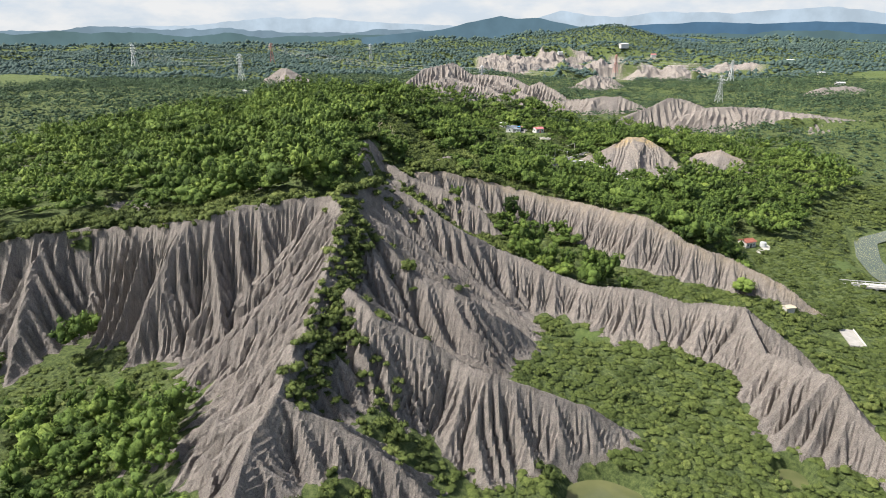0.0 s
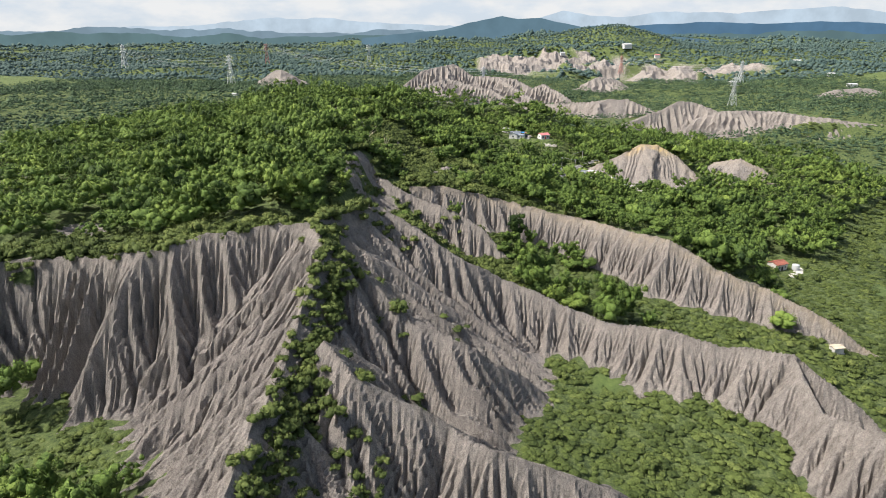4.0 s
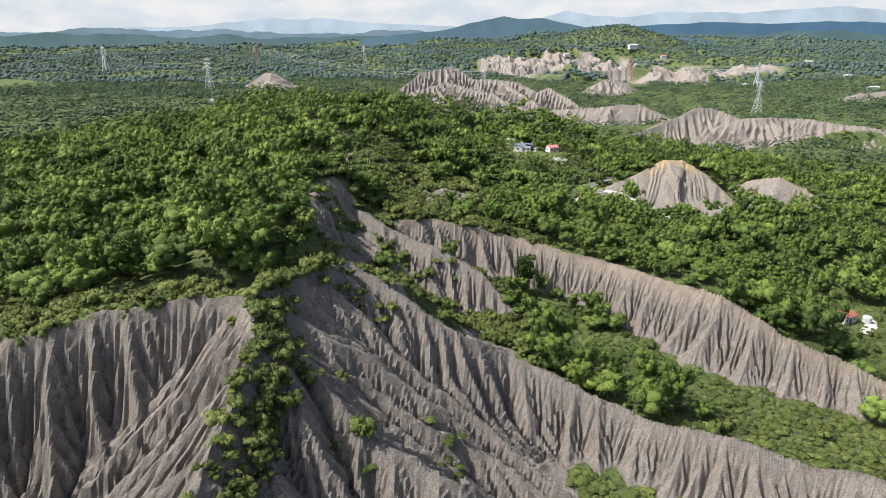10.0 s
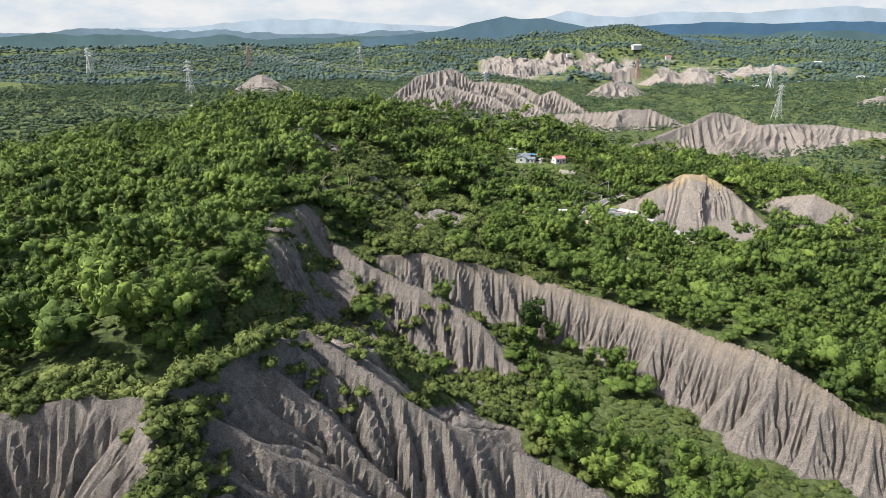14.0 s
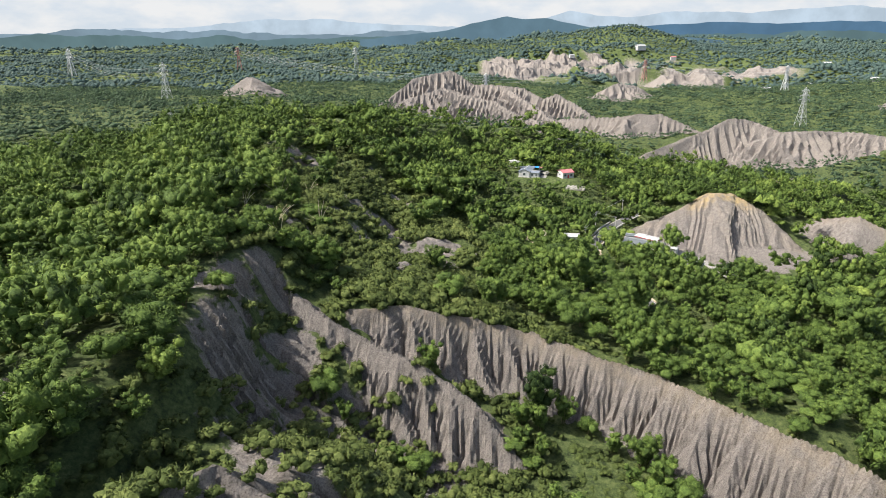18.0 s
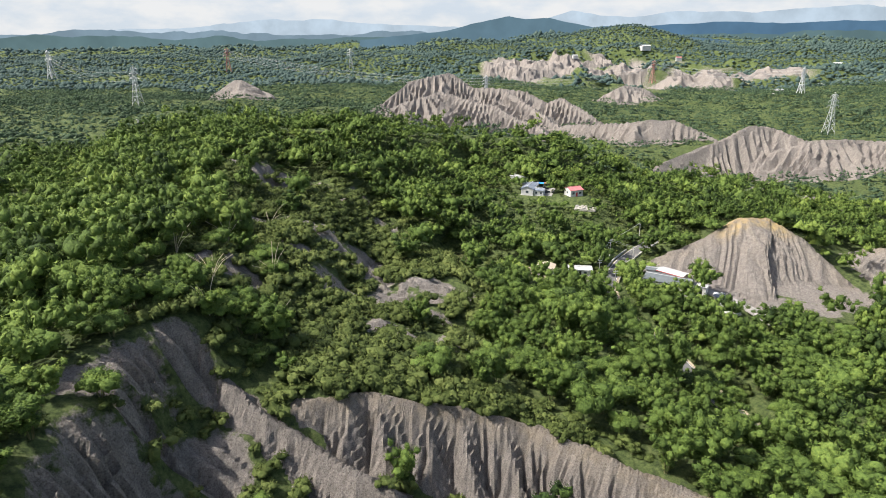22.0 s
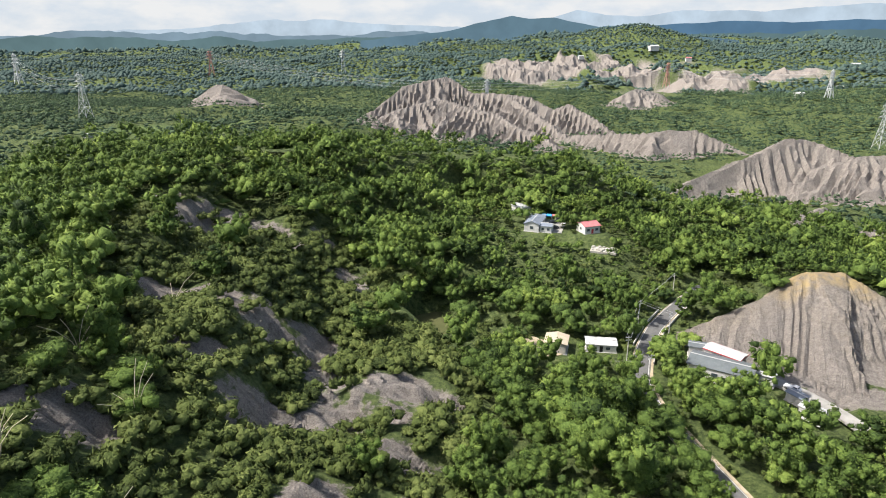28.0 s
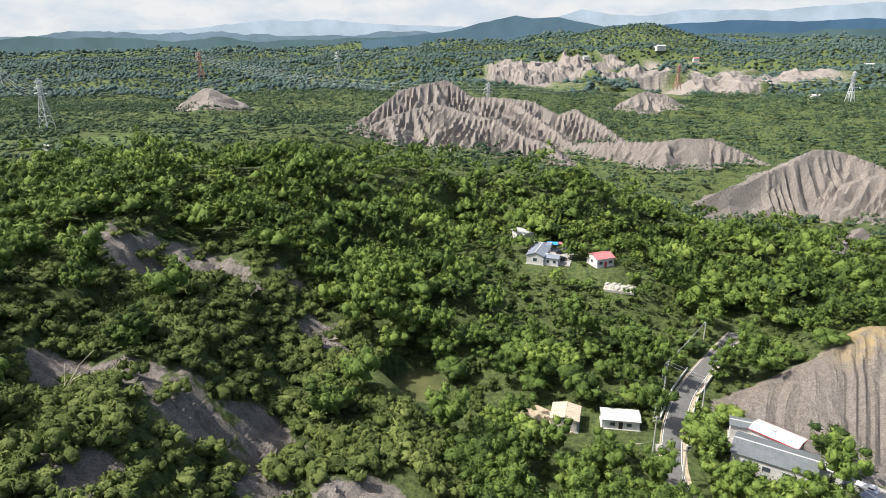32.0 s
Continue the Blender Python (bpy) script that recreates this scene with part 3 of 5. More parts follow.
def bar(a, b, r, sides=4):
    """A thin rod from a to b."""
    a, b = Vector(a), Vector(b)
    bm = bmesh.new()
    bmesh.ops.create_cone(bm, segments=sides, radius1=r, radius2=r, depth=(b - a).length, cap_ends=True)
    bm.transform(Matrix.Translation((a + b) / 2) @ (b - a).to_track_quat("Z", "Y").to_matrix().to_4x4())
    return bm


def gable(length, width, rise, thick, z, over=0.3):
    """Two pitched roof slabs as bmeshes, ridge along x, and the ridge cap."""
    out = []
    half = width / 2 + over
    slope = math.hypot(half, rise)
    tilt = math.degrees(math.atan2(rise, half))
    for sgn in (1, -1):
        bm = block((length + 2 * over, slope, thick), (0, 0, 0))
        bm.transform(pose(0, sgn * half / 2, z + rise / 2, -sgn * tilt))
        out.append(bm)
    return out[0], out[1], block((length + 2 * over + 0.1, 0.36, 0.1), (0, 0, z + rise + thick / 2 + 0.03), 0, 0.03)


CONCRETE = plain("weathered_concrete", (0.46, 0.44, 0.40), 0.9, 0.8)
PALE_YARD = plain("pale_paved_yard", (0.32, 0.305, 0.275), 0.9, 0.5, 0.2)
WHITE_WALL = plain("white_painted_wall", (0.56, 0.55, 0.52), 0.8, 0.9, 0.15)
WHITE_ROOF = plain("white_metal_roof", (0.47, 0.47, 0.455), 0.5, 0.5, 0.12)
GREY_ROOF = plain("grey_metal_roof", (0.13, 0.145, 0.147), 0.55, 0.7, 0.2)
SLATE_ROOF = plain("blue_grey_roof", (0.20, 0.225, 0.26), 0.5, 0.7, 0.15)
TAN_ROOF = plain("cream_metal_roof", (0.47, 0.40, 0.30), 0.55, 0.6, 0.15)
RED_ROOF = plain("pinkish_red_roof", (0.46, 0.17, 0.17), 0.55, 0.6, 0.2)
RUST_ROOF = plain("rust_red_tile_roof", (0.27, 0.10, 0.07), 0.7, 1.5, 0.3)
RED_TRIM = plain("red_trim", (0.45, 0.05, 0.05), 0.5)
# Near-black for closed doors and for the painted shade inside the open hut.
DARK = plain("dark_door_and_shade", (0.03, 0.03, 0.03), 0.9)
GLASS = plain("dark_window_glass", (0.06, 0.075, 0.085), 0.15)
ASPHALT = plain("worn_asphalt", (0.13, 0.128, 0.122), 0.9, 1.2, 0.22)
SHOULDER = plain("dusty_shoulder", (0.40, 0.33, 0.23), 0.95, 0.9, 0.3)
PAINT = plain("road_paint", (0.62, 0.61, 0.56), 0.7, 3.0, 0.3)
STEEL = plain("galvanised_steel", (0.58, 0.59, 0.59), 0.5, 0.5, 0.15, 0.3)
RED_STEEL = plain("red_painted_steel", (0.46, 0.24, 0.20), 0.5, 0.5, 0.15)
WIRE = plain("aluminium_wire", (0.55, 0.55, 0.54), 0.4, 0.5, 0.1, 0.4)
BLUE = plain("blue_tarpaulin", (0.05, 0.30, 0.62), 0.5, 1.0, 0.15)
CAR_DARK = plain("dark_car_paint", (0.03, 0.035, 0.045), 0.25, 0.5, 0.1)
CAR_WHITE = plain("white_car_paint", (0.75, 0.75, 0.74), 0.3, 0.5, 0.1)
RUBBER = plain("tyre_rubber", (0.02, 0.02, 0.02), 0.9)
STRAW = plain("dry_bamboo", (0.48, 0.42, 0.30), 0.8)
ROCK = plain("pale_rubble", (0.38, 0.36, 0.31), 0.95, 1.0, 0.3)


def water_material():
    m, tree, shader = material("murky_water", 0.12)
    at = node(tree, "ShaderNodeNewGeometry").outputs["Position"]
    tree.links.new(ramp(tree, noise_tex(tree, at, 0.12, 3), (0.35, (0.075, 0.085, 0.035)), (0.65, (0.11, 0.115, 0.05))), shader.inputs["Base Color"])
    shader.inputs["Specular IOR Level"].default_value = 0.5
    bumped(tree, shader, noise_tex(tree, at, 1.2, 3), 0.08, 0.1)
    return m


WATER = water_material()


def at_ground(x, y):
    return float(lookup(gz, x, y))


# ---- plants ----
def leaf_cards(at, out, size, rng, tint, droop=0.4):
    """Pointed leaf sprays at places, hanging outwards."""
    n = len(at)
    rnd = rng.normal(size=(n, 3))
    tip = 0.75 * rnd + 0.7 * out
    tip[:, 2] -= droop
    tip /= np.linalg.norm(tip, axis=1, keepdims=True)
    wide = np.cross(out, tip)
    wide /= np.linalg.norm(wide, axis=1, keepdims=True) + 1e-9
    s = size * rng.uniform(0.6, 1.4, (n, 1))
    a = at - tip * s * 0.5 + wide * s * 0.24
    b = at - tip * s * 0.5 - wide * s * 0.24
    c = at + tip * s * 0.6
    lean = out + 0.38 * rng.normal(size=(n, 3))
    lean /= np.linalg.norm(lean, axis=1, keepdims=True)
    return np.stack([a, b, c], 1).reshape(-1, 3), np.arange(n * 3).reshape(n, 3), np.repeat(tint + rng.uniform(-0.1, 0.22, n), 3), np.repeat(lean, 3, 0)


def hulls():
    """Open-bottomed round hulls to shape leafy puffs from: 8, 15 and about 65 triangles."""
    out = []
    for cuts in (0, 1, 2):
        bm = bmesh.new()
        if cuts:
            bmesh.ops.create_icosphere(bm, subdivisions=cuts, radius=1.0)
        else:
            bmesh.ops.create_cone(bm, segments=4, radius1=1.0, radius2=0.0, depth=1.0, cap_ends=False)
            bmesh.ops.translate(bm, verts=bm.verts, vec=(0, 0, 0.3))
            bmesh.ops.subdivide_edges(bm, edges=[e for e in bm.edges if abs(e.verts[0].co.z - e.verts[1].co.z) < 0.1], cuts=1)
            bmesh.ops.triangulate(bm, faces=bm.faces)
        bmesh.ops.delete(bm, geom=[f for f in bm.faces if f.calc_center_median().z < -0.62], context="FACES")
        bmesh.ops.delete(bm, geom=[v for v in bm.verts if not v.link_faces], context="VERTS")
        bm.verts.index_update()
        v = np.array([tuple(p.co.normalized()) for p in bm.verts])
        out.append((v, np.array([[p.index for p in f.verts] for f in bm.faces])))
        bm.free()
    return out


HULLS = hulls()


def leafy(rng, puffs, cards, size, rise=0.15, vary=0.18):
    """Leafy puffs of (centre, radii, hull), each with uneven skin and a fringe of sprays."""
    vs, fs, ts, ns, base = [], [], [], [], 0
    for c, r, grade in puffs:
        v, f = HULLS[grade]
        tint = 0.44 + rng.uniform(-vary, vary)
        spin = rng.uniform(0, 6.28)
        w = np.stack([v[:, 0] * math.cos(spin) - v[:, 1] * math.sin(spin), v[:, 0] * math.sin(spin) + v[:, 1] * math.cos(spin), v[:, 2]], 1)
        skin = np.clip(0.82 + rng.normal(0, 0.21, len(v)), 0.5, 1.35)[:, None]
        vs.append(np.array(c) + w * skin * np.array(r))
        fs.append(f + base)
        ts.append(np.full(len(v), tint))
        up = w + np.array([0, 0, rise])
        ns.append(up / np.linalg.norm(up, axis=1, keepdims=True))
        base += len(v)
        if cards:
            n = max(1, int(round(cards * rng.uniform(0.7, 1.3))))
            out = rng.normal(size=(n, 3))
            out /= np.linalg.norm(out, axis=1, keepdims=True)
            out[:, 2] = np.where(out[:, 2] < -0.4, -out[:, 2], out[:, 2])
            cv, cf, ct, cn = leaf_cards(np.array(c) + out * np.array(r) * rng.uniform(0.85, 1.25, (n, 1)), out, size, rng, tint)
            vs.append(cv)
            fs.append(cf + base)
            ts.append(ct)
            cn = cn + np.array([0, 0, rise])
            ns.append(cn / np.linalg.norm(cn, axis=1, keepdims=True))
            base += len(cv)
    return np.concatenate(vs), np.concatenate(fs), np.concatenate(ts), np.concatenate(ns)


def bamboo_crown(rng, plumes, grades, cards, height, spread, size):
    """Arching plumes round a common foot, each a chain of leafy puffs that nods over at its tip."""
    puffs = []
    for k in range(plumes):
        turn = 2 * math.pi * (k + rng.uniform(-0.3, 0.3)) / plumes
        reach = spread * (rng.uniform(0.35, 1.0) if k else 0.1)
        top = height * rng.uniform(0.62, 1.0)
        for (f, r, tall), grade in zip(((1.0, 0.25, 1.15), (0.72, 0.30, 1.3), (0.42, 0.28, 1.2)), grades):
            if grade is None:
                continue
            lean = reach * f ** 1.5
            q = spread * r * rng.uniform(0.8, 1.2)
            puffs.append(((math.cos(turn) * lean, math.sin(turn) * lean, top * (f - 0.16 * f ** 4)), (q, q, q * tall), grade))
    return leafy(rng, puffs, cards, size)


def round_crown(rng, lumps, grade, cards, height, spread, size, flat=0.85, rise=0.15, vary=0.18):
    """Overlapping leafy lumps."""
    puffs = []
    for k in range(lumps):
        turn = 2 * math.pi * k / lumps + rng.uniform(-0.5, 0.5)
        r = spread * (rng.uniform(0.3, 0.72) if k else 0.1) if lumps > 1 else 0.0
        q = spread * rng.uniform(0.34, 0.52) if lumps > 1 else spread
        puffs.append(((math.cos(turn) * r, math.sin(turn) * r, height * rng.uniform(0.45, 0.72) * (1 if k else 1.1)), (q, q, q * flat), grade))
    return leafy(rng, puffs, cards, size, rise, vary)


rng = np.random.default_rng(7)
NEAR_KINDS = [bamboo_crown(rng, 10, (1, 1, 0), 38, 11.0, 3.6, 0.46) for k in range(5)] + [round_crown(rng, 14, 1, 70, 7.5, 3.9, 0.44) for k in range(3)]
MID_KINDS = [bamboo_crown(rng, 9, (1, 0, None), 16, 11.0, 3.6, 0.62) for k in range(5)] + [round_crown(rng, 11, 1, 24, 7.5, 4.0, 0.62) for k in range(3)]
HILL_KINDS = [bamboo_crown(rng, 7, (0, None, None), 13, 10.5, 3.7, 0.85) for k in range(4)] + [round_crown(rng, 8, 0, 11, 7.5, 4.2, 0.85) for k in range(3)]
FAR_KINDS = [bamboo_crown(rng, 4, (0, None, None), 2, 10.5, 4.0, 1.3) for k in range(4)] + [round_crown(rng, 4, 0, 2, 7.0, 4.6, 1.3) for k in range(2)]
DIM_KINDS = [round_crown(rng, 1, 0, 0, 7.0, 5.6, 3.0) for k in range(6)]
SHRUB_KINDS = [round_crown(rng, 3, 0, 18, 0.7, 2.6, 0.36, 0.4, 1.1, 0.05) for k in range(6)]
HEDGE_KINDS = [round_crown(rng, 5, 1, 17, 2.0, 2.1, 0.5, 0.85, 0.3) for k in range(6)]


def scattered(kinds, places, scale, tall, rng, wood=0.0):
    """One mesh's arrays with a copy of a kind at each place."""
    pick = rng.integers(0, len(kinds), len(places))
    vs, fs, ts, ns, base = [], [], [], [], 0
    for k, (v, f, t, up) in enumerate(kinds):
        idx = np.nonzero(pick == k)[0]
        if not len(idx):
            continue
        turn = rng.uniform(0, 2 * math.pi, len(idx))
        c, s = np.cos(turn)[:, None], np.sin(turn)[:, None]
        sc = scale[idx][:, None]
        x = (v[None, :, 0] * c - v[None, :, 1] * s) * sc
        y = (v[None, :, 0] * s + v[None, :, 1] * c) * sc
        z = v[None, :, 2] * sc * tall[idx][:, None]
        p = np.stack([x, y, z], -1) + places[idx][:, None, :]
        n = len(v)
        vs.append(p.reshape(-1, 3))
        fs.append((f[None] + (np.arange(len(idx)) * n)[:, None, None]).reshape(-1, 3) + base)
        own = rng.normal(0, 0.12, len(idx)) + 0.16 * soft_noise(places[idx, 0], places[idx, 1], 38, 47, 2)
        ts.append(np.clip(t[None] + own[:, None], 0, 1).reshape(-1))
        ns.append(np.stack([up[None, :, 0] * c - up[None, :, 1] * s, up[None, :, 0] * s + up[None, :, 1] * c, up[None, :, 2] + 0 * c], -1).reshape(-1, 3))
        base += n * len(idx)
    return np.concatenate(vs), np.concatenate(fs), np.concatenate(ts), np.concatenate(ns)


def spread_over(x0, x1, y0, y1, gap, rng):
    xs, ys = np.meshgrid(np.arange(x0, x1, gap), np.arange(y0, y1, gap))
    x = xs.ravel() + rng.uniform(-0.48, 0.48, xs.size) * gap
    y = ys.ravel() + rng.uniform(-0.48, 0.48, xs.size) * gap
    return x, y


def in_sight(x, y):
    return np.abs(x - 12) < 0.74 * np.maximum(y, 20) + 25


RIM_HEDGE = [(-200, 209, 0), (-165, 219, 0), (-130, 230, 0), (-107, 223, 0), (-89, 217, 0), (-73, 221, 0), (-52, 225, 0), (-37, 222, 0), (-26, 246, 0)]
SPINE_HEDGE = [(-35, 218, 0), (-28, 200, 0), (-30, 184, 0), (-31, 160, 0), (-33, 128, 0)]
CLIFF_HEDGE = [(-14, 331, 0), (0, 335, 0), (18, 337, 0), (33, 336, 0), (52, 327, 0)]
SCRUB_SLOPE = [(-4, 348, 0), (-14, 380, 0), (-18, 420, 0), (-22, 460, 0), (-30, 495, 0)]
STEP_FOOT = [(-22, 305, 0), (-14, 301, 0), (0, 293, 0), (10, 289, 0), (22, 287, 0)]
CLEARINGS = [(54, 449, 6), (61, 450, 5), (69, 449, 6), (60, 538, 7), (68, 536, 7), (76, 532, 6), (84, 534, 5), (64, 546, 6), (112, 424, 6), (118, 416, 6), (110, 417, 5), (10, 468, 8), (8, 460, 6), (140, 424, 9), (152, 424, 9), (163, 428, 9), (130, 418, 6), (142, 412, 6), (120, 420, 5), (106, 456, 6), (113, 450, 6), (120, 443, 6), (126, 434, 6), (131, 424, 6), (50, 460, 7), (58, 458, 7), (40, 467, 6), (69, 458, 6), (97, 442, 7.5), (103, 438, 7), (102, 447, 6.5), (96, 452, 4.5), (112, 435, 5), (119, 430, 4.5), (124, 420, 4.5), (14, 466, 9), (26, 470, 6), (8, 472, 7), (20, 460, 7), (14, 456, 5), (60, 548, 8), (66, 556, 7), (55, 574, 4.5), (81, 542, 6),
             (84, 525, 6), (16, 478, 9), (45, 435, 2.5), (159, 311, 6), (166, 313, 5), (149, 208, 8), (135, 227, 2.5), (40, 128, 12), (92, 138, 4)]  # x, y, reach: kept free of trees


def woods(x, y):
    """Where tall growth stands, and where low scrub."""
    bare = lookup(gbare, x, y)
    low = np.zeros(x.shape, bool)
    for line, width in ((WASH, 30), (SIDE_VALLEY, 16), (BOWL, 24), (BOWL_WEST, 14), (FLAT_EAST[:2], 26), (RIVERSIDE, 40), (SCRUB_SLOPE, 17), (GULLY, 16), (NORTH_FOOT, 26)):
        low |= along(x, y, line)[0] < width
    low |= (y < 236) & (x > -40) & (x < 145)
    meadow = lookup(glawn, x, y) > 0.5
    low |= (x > -35) & (x < 30) & (y > 246) & (y < 320)
    for line, width in ((RIM_HEDGE, 11), (CLIFF_HEDGE, 5)):
        low |= along(x, y, line)[0] < width
    free = np.ones(x.shape, bool)
    free &= along(x, y, ROAD[:13])[0] > np.where(y < 426, 3.0, 4.6)
    free &= along(x, y, RIVER)[0] > 9.0
    for cx, cy, r in CLEARINGS:
        free &= np.hypot(x - cx, y - cy) > r
    free &= ~meadow
    opened = np.zeros(x.shape, bool)
    for cx, cy, r in PATCHES:
        if (cy > 350 and cx < 60) or cx < -55:
            inside = np.hypot(x - cx - 1, (y - cy + 0.7 * r) * 0.62) < r * 1.05
            opened |= inside
            free &= ~inside | (soft_noise(x, y, 6, 56, 2) > 0.5)
    low |= (np.hypot((x + 50) / 26, (y - 460) / 36) < 1) & (soft_noise(x, y, 13, 59, 2) < 0.3)
    low |= (np.hypot((x + 8) / 40, (y - 416) / 40) < 1) & (soft_noise(x, y, 13, 59, 2) < 0.28)
    tall = (bare < 0.3) & ~low & free
    patchy = soft_noise(x, y, 7, 55, 2)
    shrubs = (bare < 0.42) & low & free & ((along(x, y, SCRUB_SLOPE)[0] > 21) | (patchy > -0.35))
    shrubs |= (along(x, y, SPINE_HEDGE)[0] < 3.2) & (patchy > -0.3)
    shrubs |= (along(x, y, RIM_HEDGE)[0] < 3.0) & free
    shrubs |= (x > -33) & (x < 8) & (y > 118) & (y < 225) & (patchy > 0.02 + 0.010 * (x + 33))
    shrubs |= (along(x, y, GULLY)[0] < 24) & (patchy > -0.12) & (x < 6)
    shrubs |= (along(x, y, SCRUB_SLOPE)[0] < 45) & (patchy > 0.12) & free & ((bare < 0.4) | (patchy > 0.5))
    shrubs |= (x < 22) & (y > 350) & (y < 520) & (bare > 0.2) & (patchy > 0.45)
    for cx, cy, r in CLEARINGS[:33]:
        gap = np.hypot(x - cx, y - cy)
        shrubs |= (gap > r * 0.95) & (gap < r * 1.6) & free & (bare < 0.3)
    shrubs |= opened & ((bare < 0.3) | (patchy > 0.45))
    shrubs |= (along(x, y, STEP_FOOT)[0] < 5) & (patchy > -0.5)
    tall |= (np.hypot(x + 106, y - 140) < 24) & (bare < 0.3)
    return tall, shrubs


def path_gap(x, y):
    """Distance in plan to the line of flight, as far as it is looked from."""
    return np.hypot(x - np.clip(0.06 * y, 0, 28), y - np.clip(y - 90, 0, 330))


def stems(bm, rng, start, count, height, spread, thick):
    """Leaning culms or a forked trunk, tapered."""
    for k in range(count):
        turn = start + 2 * math.pi * k / count + rng.uniform(-0.3, 0.3)
        reach = spread * rng.uniform(0.3, 0.9)
        rings = []
        for j, f in enumerate((0.0, 0.4, 0.75, 1.0)):
            c = Vector((math.cos(turn) * (0.25 + reach * f ** 1.6), math.sin(turn) * (0.25 + reach * f ** 1.6), height * f * 0.9 - 0.4))
            r = thick * (1 - 0.8 * f)
            rings.append([bm.verts.new(c + Vector((r * math.cos(a), r * math.sin(a), 0))) for a in (0, 2.1, 4.2)])
        for a, b in zip(rings, rings[1:]):
            for i in range(3):
                bm.faces.new((a[i], a[(i + 1) % 3], b[(i + 1) % 3], b[i]))


def stunted(x, y):
    """Lower growth on the ground below the hamlet, the hut and the workshops."""
    f = np.where((x > 40) & (x < 98) & (y > 498) & (y < 548), 0.55, 1.0)
    f = np.where((x > 84) & (x < 130) & (y > 396) & (y < 436), 0.9, f)
    return np.where((x > 40) & (x < 82) & (y > 424) & (y < 455), 0.85, f)


TREE_BASES = []


def single_tree(x, y):
    """One tree or bamboo clump of its own: trunk and crown."""
    z = float(lookup(gz, x, y)) - 0.3
    pick = int(rng.integers(0, 8))
    if not TREE_BASES:
        for i, (v, f, t, up) in enumerate(NEAR_KINDS):
            bamboo = i < 5
            ob = tagged(new("bamboo_clump" if bamboo else "broadleaf_tree"), "tall arching bamboo clump with bright green feathery leaves" if bamboo else "rounded broadleaf tree with dense mid-green leaves",
                        "bamboo" if bamboo else "tree", "trees of the near wood")
            for k in range(6 if bamboo else 1):
                bm = bmesh.new()
                stems(bm, rng, k * 1.05, 1 if bamboo else 3, 8.5 if bamboo else 5.0, 2.8 if bamboo else 1.6, 0.09 if bamboo else 0.2)
                part("culm" if bamboo else "trunk", bm, BARK, ob)
            new("crown", sheet("crown", v, f, [BAMBOO], {"tint": t}, True, up)).parent = ob
            TREE_BASES.append([ob, False])
    base = TREE_BASES[pick]
    size = float(rng.uniform(0.65, 1.2) * stunted(x, y))
    m = Matrix.LocRotScale((x, y, z), Euler((0, 0, float(rng.uniform(0, 6.28)))), (size, size, size * float(rng.uniform(0.62, 1.0))))
    if base[1]:
        ob = copy_thing(base[0], Matrix.Identity(4))
        ob.matrix_basis = m
    else:
        base[0].matrix_basis, base[1] = m, True


